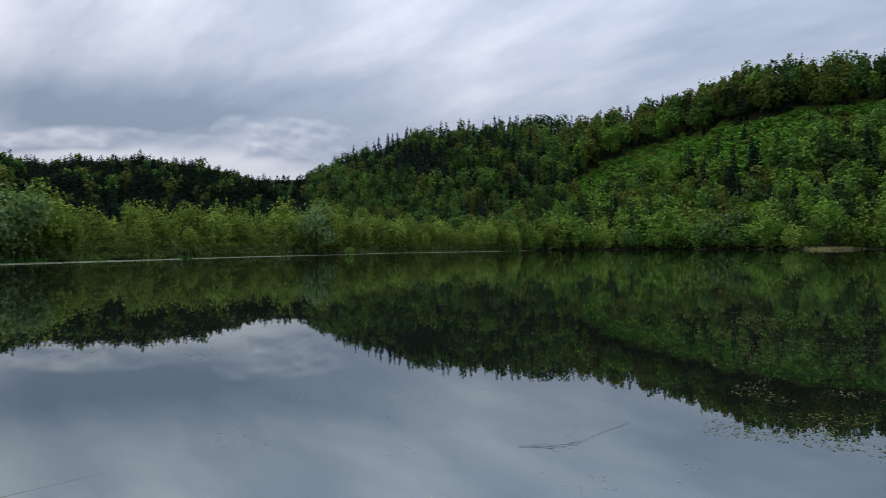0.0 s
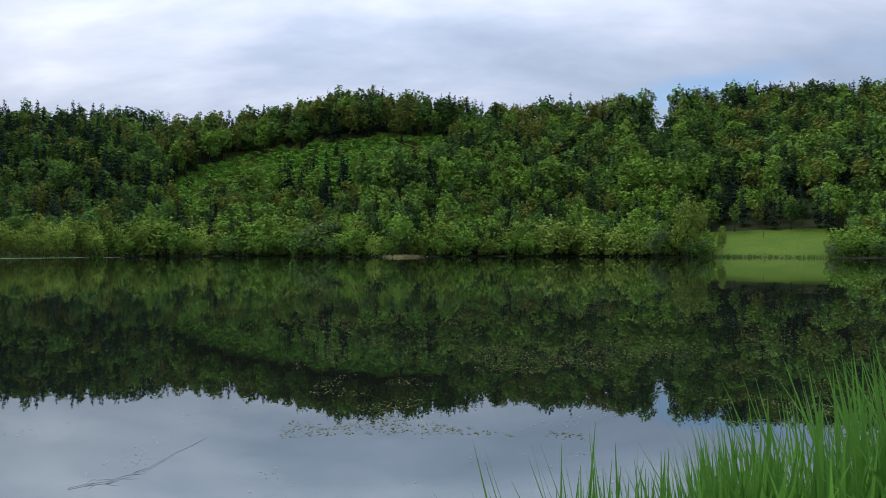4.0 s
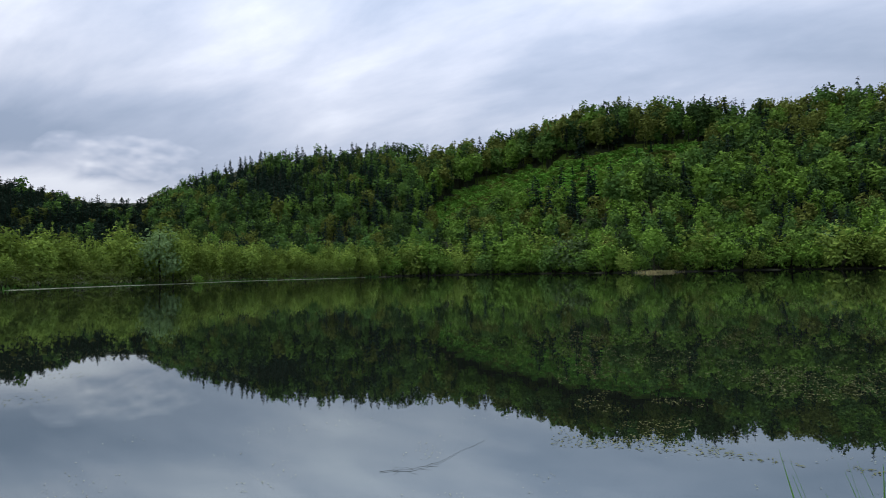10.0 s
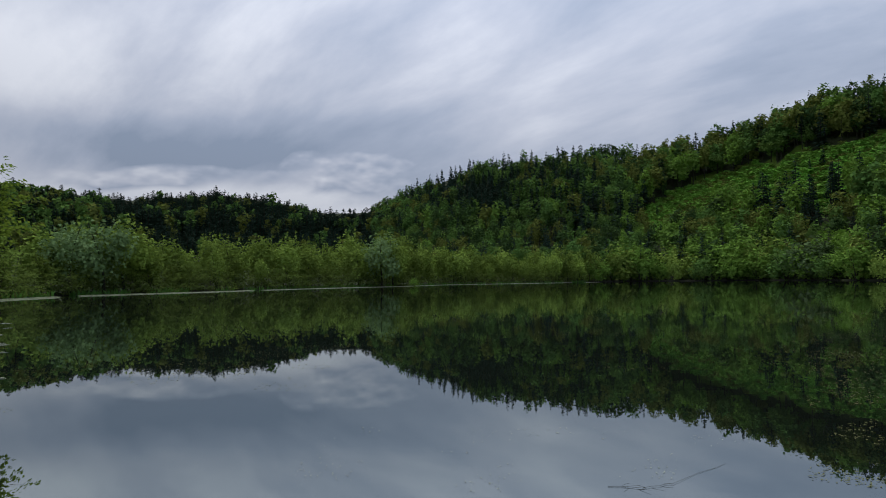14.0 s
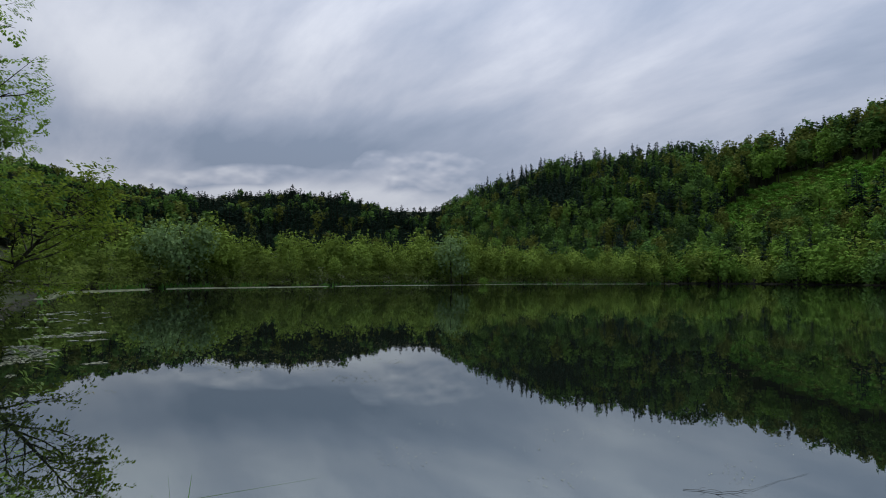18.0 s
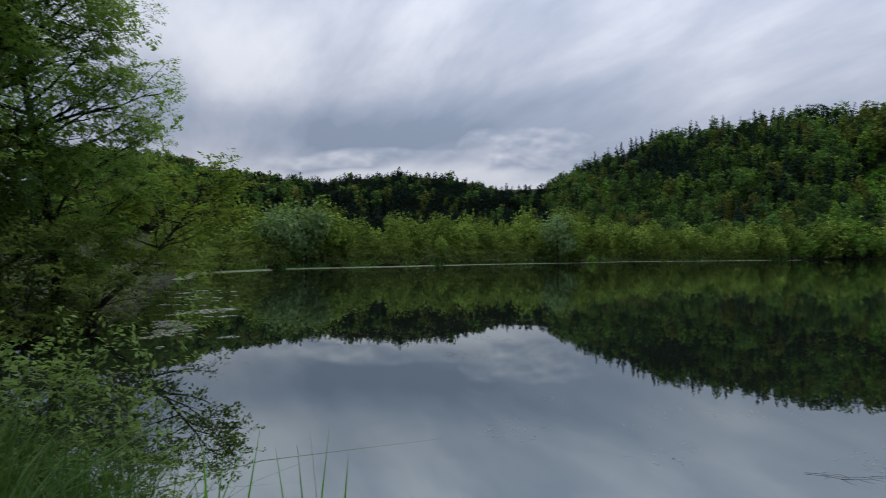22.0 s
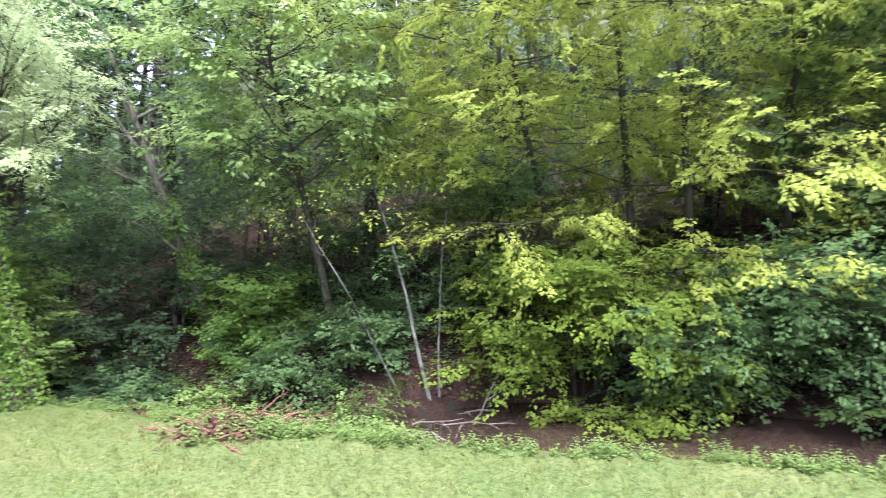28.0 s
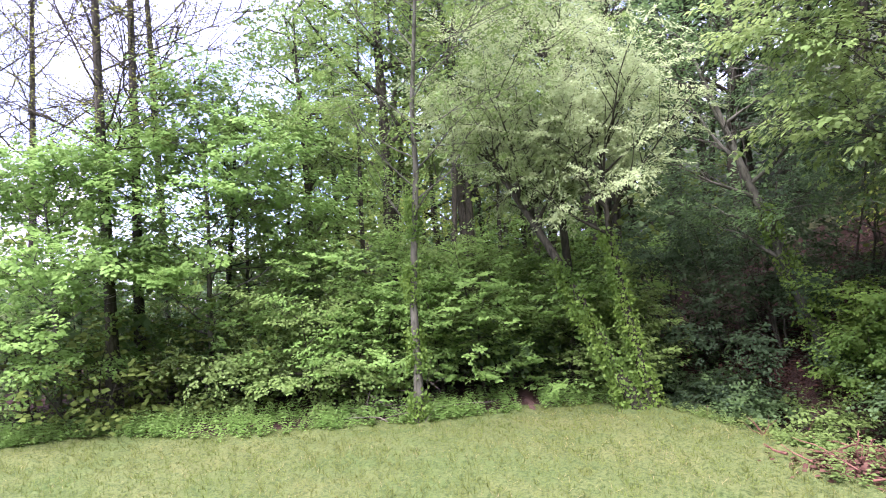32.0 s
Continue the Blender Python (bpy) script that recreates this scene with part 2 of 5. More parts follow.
WATER = water_material()
BEECH = leaf_material("beech_leaves", (0.061, 0.121, 0.026), (0.140, 0.234, 0.048), (0.137, 0.172, 0.032), tree=0.09)
FRESH = leaf_material("fresh_leaves", (0.083, 0.138, 0.032), (0.174, 0.268, 0.063), (0.073, 0.125, 0.032), tree=0.12, sheen=0.08)
OLIVE = leaf_material("olive_leaves", (0.095, 0.132, 0.026), (0.183, 0.220, 0.047), (0.154, 0.156, 0.033), tree=0.1)
SPRUCE = leaf_material("spruce_needles", (0.020, 0.041, 0.032), (0.047, 0.080, 0.055), (0.037, 0.057, 0.035), through=0.1, tree=0.1)
YOUNG = leaf_material("young_growth", (0.121, 0.289, 0.040), (0.216, 0.456, 0.068), (0.148, 0.255, 0.042), through=0.15, tree=0.06)
FARBEECH = leaf_material("far_beech_leaves", (0.059, 0.122, 0.031), (0.125, 0.231, 0.053), (0.113, 0.169, 0.036), through=0.15, tree=0.09)
FARLIGHT = leaf_material("far_light_leaves", (0.105, 0.190, 0.035), (0.190, 0.300, 0.055), (0.140, 0.235, 0.040), through=0.15, tree=0.1)
FARDARK = leaf_material("far_dark_leaves", (0.030, 0.062, 0.022), (0.065, 0.115, 0.034), (0.055, 0.085, 0.024), through=0.15, tree=0.1)
FAROLIVE = leaf_material("far_olive_leaves", (0.097, 0.127, 0.027), (0.184, 0.211, 0.048), (0.114, 0.130, 0.030), through=0.15, tree=0.1)
FARALDER = leaf_material("far_alder_leaves", (0.113, 0.172, 0.031), (0.235, 0.310, 0.053), (0.159, 0.227, 0.047), through=0.15, tree=0.25, vary=0.42)
ALDER = leaf_material("alder_leaves", (0.062, 0.102, 0.023), (0.145, 0.194, 0.042), (0.117, 0.160, 0.036), tree=0.25)
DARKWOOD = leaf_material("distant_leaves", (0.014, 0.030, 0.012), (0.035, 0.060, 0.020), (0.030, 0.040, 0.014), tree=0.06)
WILLOW = leaf_material("grey_willow_leaves", (0.219, 0.293, 0.121), (0.352, 0.437, 0.199), (0.232, 0.317, 0.121), through=0.5, tree=0.3, sheen=0.08)
FARWILLOW = leaf_material("far_willow_leaves", (0.121, 0.184, 0.074), (0.197, 0.276, 0.112), (0.131, 0.201, 0.074), through=0.15, tree=0.3, vary=0.42)
GOLDGREEN = leaf_material("yellow_green_leaves", (0.080, 0.128, 0.016), (0.176, 0.240, 0.032), (0.072, 0.120, 0.018), tree=0.4)
DEEP = leaf_material("deep_green_leaves", (0.048, 0.094, 0.032), (0.110, 0.186, 0.062), (0.079, 0.145, 0.040), tree=0.4, sheen=0.08)
LIME = leaf_material("lime_leaves", (0.163, 0.236, 0.036), (0.341, 0.413, 0.074), (0.213, 0.257, 0.040), through=0.56, tree=0.5, sheen=0.08)
MAPLE = leaf_material("pale_maple_leaves", (0.153, 0.246, 0.065), (0.297, 0.396, 0.122), (0.136, 0.229, 0.054), tree=0.5, sheen=0.08)
BRIGHT = leaf_material("bright_maple_leaves", (0.108, 0.214, 0.041), (0.224, 0.367, 0.088), (0.101, 0.199, 0.041), tree=0.5, sheen=0.08)
FARFRESH = leaf_material("far_fresh_leaves", (0.109, 0.198, 0.031), (0.209, 0.348, 0.050), (0.115, 0.198, 0.039), through=0.15, tree=0.12)
LAKESIDE = leaf_material("lakeside_leaves", (0.089, 0.172, 0.026), (0.222, 0.356, 0.058), (0.157, 0.258, 0.036), through=0.5, tree=0.35, sheen=0.1)
# Deep shade at the inlet is put into this leaf colour.
DEEPSHADE = leaf_material("deep_shade_toned_leaves", (0.014, 0.030, 0.016), (0.036, 0.061, 0.031), (0.024, 0.043, 0.020), tree=0.4, sheen=0.02)
# Shade under the trees of the slope is put into this leaf colour.
SHADE = leaf_material("shade_toned_leaves", (0.027, 0.055, 0.024), (0.066, 0.109, 0.046), (0.044, 0.078, 0.031), tree=0.4, sheen=0.05)
IVY = leaf_material("ivy_leaves", (0.080, 0.160, 0.024), (0.190, 0.290, 0.045), (0.060, 0.130, 0.028), tree=1.5, sheen=0.1)
REED = leaf_material("reed_blades", (0.064, 0.176, 0.027), (0.152, 0.342, 0.056), (0.101, 0.237, 0.036), through=0.5, tree=1.2, sheen=0.3)
# Reed green darkened in its colour to stand for shade at the stream mouth.
SHADEREED = leaf_material("shade_toned_reed_blades", (0.026, 0.069, 0.011), (0.069, 0.142, 0.025), (0.049, 0.095, 0.016), tree=1.2, sheen=0.25)
GRASS = leaf_material("lawn_blades", (0.063, 0.102, 0.018), (0.137, 0.181, 0.042), (0.123, 0.137, 0.037), tree=0.7)
HERB = leaf_material("herb_leaves", (0.076, 0.138, 0.032), (0.168, 0.259, 0.068), (0.114, 0.173, 0.040), tree=0.8, sheen=0.08)
STRAW = leaf_material("dry_reed", (0.200, 0.170, 0.080), (0.340, 0.300, 0.150), (0.220, 0.210, 0.080), tree=0.2)
WEED = leaf_material("pondweed", (0.075, 0.090, 0.034), (0.195, 0.203, 0.098), (0.120, 0.120, 0.045), through=0.1, tree=0.3)
PADS = leaf_material("floating_leaves", (0.190, 0.210, 0.130), (0.340, 0.360, 0.250), (0.200, 0.240, 0.120), through=0.1, tree=0.1, rough=0.3, sheen=0.5)
BARK = rough_material("brown_bark", (0.032, 0.031, 0.019), (0.060, 0.058, 0.038), (0.018, 0.017, 0.011), 1.5, 14, stretch=(2, 2, 0.5))
GREYBARK = rough_material("grey_bark", (0.066, 0.068, 0.044), (0.112, 0.114, 0.078), (0.036, 0.038, 0.024), 1.5, 14, stretch=(2, 2, 0.5))
BIRCH = rough_material("pale_bark", (0.095, 0.102, 0.074), (0.165, 0.172, 0.130), (0.034, 0.037, 0.025), 2.5, 12, stretch=(1, 1, 0.6))
FALLEN = leaf_material("fallen_leaves", (0.047, 0.024, 0.017), (0.116, 0.066, 0.042), (0.069, 0.037, 0.025), through=0.1, tree=0.6)
REDTWIG = rough_material("red_brown_twigs", (0.100, 0.046, 0.030), (0.160, 0.082, 0.054), (0.055, 0.028, 0.019), 3, 25)
DEADWOOD = rough_material("weathered_wood", (0.100, 0.092, 0.066), (0.170, 0.158, 0.118), (0.050, 0.044, 0.030), 3, 25)


def lawn_material():
    """Mown grass: broad straw patches, a clumpy mottle and a fine grain."""
    m, n = material("lawn_ground")
    co = n.add("ShaderNodeTexCoord").outputs["Object"]
    wide, mid, fine_grain = n.noise(co, 0.9, 4.0, 0.6), n.noise(co, 6.0, 4.0, 0.65), n.noise(co, 30.0, 5.0, 0.75)
    col = n.mix(n.ramp(wide, [(0.38, (0, 0, 0)), (0.66, (1, 1, 1))]), (0.048, 0.080, 0.018), (0.108, 0.114, 0.036))
    col = n.mix(n.ramp(mid, [(0.40, (0, 0, 0)), (0.60, (1, 1, 1))]), n.mix(0.5, col, (0.055, 0.085, 0.024)), col)
    col = n.mix(n.math("MULTIPLY", n.ramp(fine_grain, [(0.42, (0, 0, 0)), (0.62, (1, 1, 1))]), 0.8), col, (0.090, 0.112, 0.036))
    col = n.mix(n.math("MULTIPLY", n.ramp(n.noise(co, 24.0, 5.0, 0.75), [(0.47, (0, 0, 0)), (0.60, (1, 1, 1))]), 0.85), col, (0.022, 0.040, 0.010))
    bump = n.add("ShaderNodeBump", Height=n.math("ADD", mid, fine_grain), Strength=0.9, Distance=0.015)
    p = n.add("ShaderNodeBsdfPrincipled", Base_Color=col, Roughness=0.9, Normal=bump.outputs[0])
    p.inputs["Specular IOR Level"].default_value = 0.05
    finish(n, p.outputs[0])
    return m


LAWN = lawn_material()
LITTER = rough_material("leaf_litter", (0.032, 0.020, 0.014), (0.058, 0.034, 0.024), (0.012, 0.009, 0.006), 2.5, 34, bump=0.9, dist=0.05)
MUD = rough_material("bank_mud", (0.045, 0.033, 0.022), (0.085, 0.060, 0.038), (0.028, 0.021, 0.014), 1.5, 16, rough=0.6)
FLOOR = rough_material("forest_floor", (0.020, 0.030, 0.010), (0.040, 0.048, 0.018), (0.014, 0.016, 0.008), 0.15, 1.5, bump=0.2)
MEADOW = rough_material("meadow_grass", (0.058, 0.104, 0.012), (0.080, 0.124, 0.015), (0.048, 0.082, 0.010), 0.05, 0.8, bump=0.2)
BED = rough_material("lake_bed", (0.020, 0.022, 0.014), (0.035, 0.035, 0.022), (0.014, 0.014, 0.010), 0.3, 3)
PATHSOIL = rough_material("trodden_soil", (0.055, 0.034, 0.024), (0.080, 0.052, 0.037), (0.036, 0.024, 0.018), 2, 20)


# ---- mesh helpers ----
def mesh_object(name, verts, faces, mats, index=None, parent=None, smooth=False, label=""):
    """One mesh from arrays: all faces of one size, index: the slot of each face."""
    verts, faces = np.asarray(verts, np.float32).reshape(-1, 3), np.asarray(faces, np.int32)
    me = bpy.data.meshes.new(name)
    me.vertices.add(len(verts))
    me.vertices.foreach_set("co", verts.ravel())
    k = faces.shape[1]
    me.loops.add(faces.size)
    me.loops.foreach_set("vertex_index", faces.ravel())
    me.polygons.add(len(faces))
    me.polygons.foreach_set("loop_start", np.arange(0, faces.size, k, dtype=np.int32))
    me.polygons.foreach_set("loop_total", np.full(len(faces), k, np.int32))
    for m in mats:
        me.materials.append(m)
    if index is not None:
        me.polygons.foreach_set("material_index", np.asarray(index, np.int32))
    if smooth:
        me.polygons.foreach_set("use_smooth", np.ones(len(faces), bool))
    me.update(calc_edges=True)
    ob = new(name, me)
    if parent is not None:
        ob.parent = parent
    if label:
        tagged(ob, label)
    return ob


def part(name, bm, mat, parent, label=""):
    me = bpy.data.meshes.new(name)
    bm.to_mesh(me)
    bm.free()
    me.materials.append(mat)
    ob = new(name, me)
    ob.parent = parent
    return tagged(ob, label) if label else ob


def unit(v):
    return v / np.maximum(np.linalg.norm(v, axis=-1, keepdims=True), 1e-9)


class Leaves:
    """Collects leaf quads."""

    def __init__(self, rng):
        self.rng, self.p, self.h, self.n, self.s, self.w = rng, [], [], [], [], []

    def put(self, pos, head, normal, size, wide=0.6):
        pos = np.atleast_2d(pos)
        k = len(pos)
        self.p.append(pos)
        self.h.append(np.broadcast_to(head, (k, 3)))
        self.n.append(np.broadcast_to(normal, (k, 3)))
        self.s.append(np.broadcast_to(size, (k,)))
        self.w.append(np.full(k, wide))

    def arrays(self):
        p, h, n, s, w = (np.concatenate(a) for a in (self.p, self.h, self.n, self.s, self.w))
        h = unit(h)
        side = unit(np.cross(h, n))
        n = np.cross(side, h)
        s = s[:, None]
        mid = p + h * s * 0.45 + n * s * 0.06
        tip = p + h * s - n * s * 0.08
        v = np.stack([p, mid + side * s * w[:, None] / 2, tip, mid - side * s * w[:, None] / 2], 1).reshape(-1, 3)
        return v, np.arange(len(v)).reshape(-1, 4)


class Tubes:
    """Collects tapered tubes as quads."""

    def __init__(self):
        self.v, self.f, self.k = [], [], 0

    def put(self, pts, radii, sides=5):
        pts, radii = np.asarray(pts, float), np.asarray(radii, float)
        tan = unit(np.gradient(pts, axis=0))
        ref = np.where(np.abs(tan[:, 2:3]) > 0.9, [[1.0, 0, 0]], [[0, 0, 1.0]])
        a = unit(np.cross(tan, ref))
        b = np.cross(tan, a)
        g = np.arange(sides) * 2 * np.pi / sides
        ring = pts[:, None] + radii[:, None, None] * (np.cos(g)[None, :, None] * a[:, None] + np.sin(g)[None, :, None] * b[:, None])
        m = len(pts)
        i, j = np.meshgrid(np.arange(m - 1), np.arange(sides), indexing="ij")
        j2 = (j + 1) % sides
        f = np.stack([i * sides + j, i * sides + j2, (i + 1) * sides + j2, (i + 1) * sides + j], -1).reshape(-1, 4)
        self.v.append(ring.reshape(-1, 3))
        self.f.append(f + self.k)
        self.k += m * sides

    def arrays(self):
        return np.concatenate(self.v), np.concatenate(self.f)


def bent(rng, start, direction, length, k=6, rise=0.0, wander=0.12):
    """A wandering line from start; rise bends it up (or down)."""
    pts, d = [np.array(start, float)], np.array(direction, float)
    d /= np.linalg.norm(d)
    for _ in range(k - 1):
        d = d + rng.normal(0, wander, 3) + [0, 0, rise / k]
        d /= np.linalg.norm(d)
        pts.append(pts[-1] + d * length / (k - 1))
    return np.array(pts)


def along(pts, u):
    x = np.linspace(0, 1, len(pts))
    return np.array([np.interp(u, x, pts[:, i]) for i in range(3)])


# ---- the lie of the land, by azimuth ----
def table(text):
    rows = np.array([[float(v) for v in pair.split(":")] for pair in text.split()])
    return lambda az: np.interp(az, rows[:, 0], rows[:, 1])


# distance to the near bank's edge and to the water's far edge
NEAR = table("-105:9 -90:7 -78:5 -65:3.3 -45:2.5 30:2.3 45:3 55:5.2 75:5.6 90:5.6 98:5.9 103:5.6 110:6.1 119:6.05 130:5.8 147:5.65 163:5.6 175:5.95 186:6.7 193:7.6 199:9 203:11 206:14 255:14")
FAR = table("-105:9 -98:10 -90:60 -82:200 -75:245 -66:250 -56:255 -44:265 -37:255 -29:215 -19:262 -10:265 0:222 7.8:200 11.6:175 18:158 28:130 37.4:116 "
            "45.5:93 47.5:55 50:24 55:19 62:16.5 75:15.5 87:15.5 97:12.3 103:11.5 107.5:11.4 117:9.6 124:8.2 135:8 147:8.1 162:8.3 171:7.7 180:8.6 190:9.6 199:10.6 203:11.2 206:14 255:14")
# the hills: skyline angle, foot behind the shore, distance of the ridge, height of the trees on it
SKY = table("-105:12 -68.7:12.6 -60:13.5 -54:13.8 -46.9:13.4 -41.4:13.4 -37.8:12.7 -34:13.6 -29:13.8 -25:14.1 -21.9:13.4 -19.9:12.5 -16:11.8 -8.7:11.4 -3:11.4 2:11 5.2:10.5 "
            "10.4:8.6 13:7.2 15:6.3 18.1:6.2 23.2:7.4 27.7:7.8 31.6:7.4 34.8:7.0 37.4:7.3 43.3:7.7 47:8.6 50:9 62:9 255:9")
RIDGE = table("-105:520 -70:520 -57:500 -54:450 -53:450 -40:430 -30:390 -22:390 -16:430 -10:450 -4:480 5:520 13:580 18:640 31:640 38:560 47:480 62:480 255:480")
FOOT = table("-105:60 -70:30 -66:62 -56:62 -54:20 -44:12 -29:18 -10:25 0:50 8:90 20:160 38:150 47:120 62:100 255:60")
TALL = table("-105:22 -8:22 5:20 14:17 62:17 255:18")
# the wooded slope close by
STEEP = table("-105:0 47:0 60:0.02 70:0.15 95:0.42 110:0.5 165:0.5 185:0.42 198:0.2 204:0.02 255:0.0")


def smooth(x):
    x = np.clip(x, 0, 1)
    return x * x * (3 - 2 * x)


def height(az, r):
    b, s = NEAR(az), FAR(az)
    lawn = 0.42 + 0.04 * np.sin(r * 0.7 + az * 0.05)
    dry = s < b + 0.25
    z = np.where(dry, lawn, -0.55 + (lawn + 0.55) * smooth((b - r + 0.2) / 0.55))
    foot, ridge = s + FOOT(az), RIDGE(az)
    top = np.tan(np.radians(SKY(az))) * ridge + 2 - TALL(az) - 8 * np.exp(-(((az + 52.7) / 0.7) ** 2))
    u = (r - foot) / (ridge - foot)
    hill = np.where(u < 1, top * np.clip(u, 0, 1) * (0.8 + 0.2 * np.clip(u, 0, 1)), top + np.minimum(r - ridge, 45) * 0.42 * (1 - np.exp(-(((az + 52.7) / 1.6) ** 2))))
    meadow = smooth((az + 67) / 2) * smooth((-54.5 - az) / 2) * np.clip((r - s - 3) / 57, 0, 1) * 9 * np.clip(1 - u, 0, 1)
    hill = np.maximum(np.where(r > foot, hill, 0), 0) * smooth((62 - az) / 8) + meadow
    bank = np.minimum(np.maximum(r - s, 0) * STEEP(az), 30) * 1.0
    beyond = -0.5 + smooth((r - s + 0.5) / 1.4) * 0.85 + np.maximum(hill, bank)
    beyond = np.where(dry, lawn, beyond)
    return np.where(r > np.where(dry, 1e9, (b + s) / 2), beyond, z)


def place(az, d):
    x, y, _ = at(az, d)
    return Vector((x, y, float(height(np.float64(az), np.float64(d)))))


azs = np.linspace(-105, 255, 721)
radii = np.concatenate([np.arange(0.0, 13, 0.2), np.geomspace(13, 60, 40)[:-1], np.geomspace(60, 700, 80), [900, 1300, 2000, 4000]])
A, R = np.meshgrid(azs[:-1], radii, indexing="ij")
Z = height(A, R)
rough = np.random.default_rng(3)
Z = Z + rough.normal(0, 0.012, Z.shape) * (R > 2) * (R < 14)
Z[:, 0] = 0.44
verts = np.stack([-np.sin(np.radians(A)) * R, np.cos(np.radians(A)) * R, Z], -1).reshape(-1, 3)
na, nr = A.shape
i, j = np.meshgrid(np.arange(na), np.arange(nr - 1), indexing="ij")
i2 = (i + 1) % na
faces = np.stack([i * nr + j, i * nr + j + 1, i2 * nr + j + 1, i2 * nr + j], -1).reshape(-1, 4)
fa, fr = A[:, :-1].ravel(), R[:, :-1].ravel()
nb, fb, zf = NEAR(fa), FAR(fa), Z[:, :-1].ravel()
slot = np.where(zf < -0.2, 3, np.where(fr < nb, np.where((fr > nb - 0.1) & (fb > nb + 0.3), 2, 0), 4))
slot = np.where((fr >= fb) & (fr < fb + 6) & (fa > 112) & (fa < 204) & (zf > -0.2), 1, slot)
lawn_edge = np.interp(fa, [-105, 200, 206, 219, 236, 245, 255], [9, 9, 9.3, 8.6, 8.7, 9.8, 9.9])
slot = np.where((fa > 203) & (fr < lawn_edge), 0, np.where((fa > 203) & (fr >= lawn_edge), 1, slot))
slot = np.where((fa > -66) & (fa < -55.6) & (fr > fb - 8) & (fr < fb + 66), 5, slot)
slot = np.where((fa > 98) & (fa < 113) & (fr > nb - 1.0 - 0.5 * np.sin(fa)) & (fr < nb), 2, slot)
elg = np.degrees(np.arctan2(zf - 2, np.maximum(fr, 1)))
cl = lambda t: np.array([[float(v) for v in p.split(":")] for p in t.split()])
low_t, top_t = cl("-35:10.1 -34:7.6 -31:6.5 -28.5:5.6 -23:5.0 -19:4.6 -17:4.4 -13:3.4 -10.5:2.8 -9:4.9"), cl("-35:10.2 -34:10.3 -31.5:10.3 -26:10.0 -19:8.9 -15:8.0 -10:5.6 -9:5.0")
slot = np.where((fa > -35) & (fa < -9) & (elg > np.interp(fa, *low_t.T)) & (elg < np.interp(fa, *top_t.T)), 5, slot)
ground = mesh_object("ground", verts, faces, [LAWN, LITTER, MUD, BED, FLOOR, MEADOW], slot, smooth=True)
tagged(ground, "lake bank with mown lawn, wooded slopes and hills round the water", "ground", kind="structure")

# the trodden trail that leaves the lawn for the wood
g = np.random.default_rng(8)
rows = []
for k, r in enumerate(np.linspace(8.7, 15.5, 40)):
    mid, half = 210.4 + (r - 9) * 0.4, 0.09 * (1 + 0.25 * g.normal()) * min(1, 0.25 + k / 12)
    for u in (-1, -0.4, 0.4, 1):
        p = place(mid + math.degrees(u * half / r) + g.normal(0, 0.06), r)
        rows.append((p.x, p.y, p.z + 0.022 - 0.02 * u * u))
f = [(4 * k + u, 4 * k + u + 1, 4 * k + u + 5, 4 * k + u + 4) for k in range(39) for u in range(3)]
tagged(mesh_object("trail", rows, f, [PATHSOIL], smooth=True), "narrow trodden earth trail leading into the wood", "trail", kind="structure")

bm = bmesh.new()
bmesh.ops.create_circle(bm, cap_ends=True, segments=96, radius=700)
me = bpy.data.meshes.new("water")
bm.to_mesh(me)
bm.free()
me.materials.append(WATER)
tagged(new("water", me), "calm dark lake water mirroring hills and clouds", "lake", kind="structure")


# ---- far woods ----
def clumps(rng, lobes, leaves, leaf, base=0.2, wide=0.20, bump=0.24, freq=4.0, loose=0.5):
    """A crown one unit high: sprays of leaves on a lumpy mass and on smaller masses round it, with gaps between."""
    half = (1 - base) / 2
    share = np.array([1.0] + [0.3] * (lobes - 1))
    v = []
    for k, n in enumerate((leaves * share / share.sum()).astype(int)):
        if k == 0:
            c, size = np.array([0, 0, base + half]), np.array([wide, wide, half])
        else:
            g, u = k * 2.4 + rng.uniform(-0.5, 0.5), rng.uniform(0.05, 0.7)
            q = rng.uniform(0.35, 0.55)
            c = np.array([wide * 0.7 * math.cos(g), wide * 0.7 * math.sin(g), base + (1 - base) * (q * 0.5 + u * (1 - q))])
            size = np.array([wide * q * 1.25, wide * q * 1.25, half * q])
        d = unit(rng.normal(0, 1, (n, 3)) + [0, 0, 0.25])
        waves = sum(np.sin(d @ rng.normal(0, freq * m, 3) + rng.uniform(0, 6.28)) / m for m in (1, 1, 1.7, 1.7, 2.6, 2.6)) / 2.4
        r = (1 - bump + bump * waves) * np.where(rng.random(n) < 0.75, rng.uniform(0.9, 1.05, n), rng.uniform(0.55, 0.95, n))
        blunt = d / (np.abs(d) ** 3).sum(1)[:, None] ** (1 / 3)
        pos = c + blunt * r[:, None] * size * 0.94
        o = unit(unit(d / size) + rng.normal(0, loose, (n, 3)) + [0, 0, 0.45])
        h = unit(np.cross(o, rng.normal(0, 1, (n, 3))) + o * 0.3)
        tall = leaf * rng.uniform(0.6, 1.35, n)[:, None]
        side = unit(np.cross(h, o)) * tall * 0.5
        v.append(np.stack([pos - side, pos + side, pos + h * tall], 1).reshape(-1, 3))
    v = np.concatenate(v)
    return v, np.arange(len(v)).reshape(-1, 3)


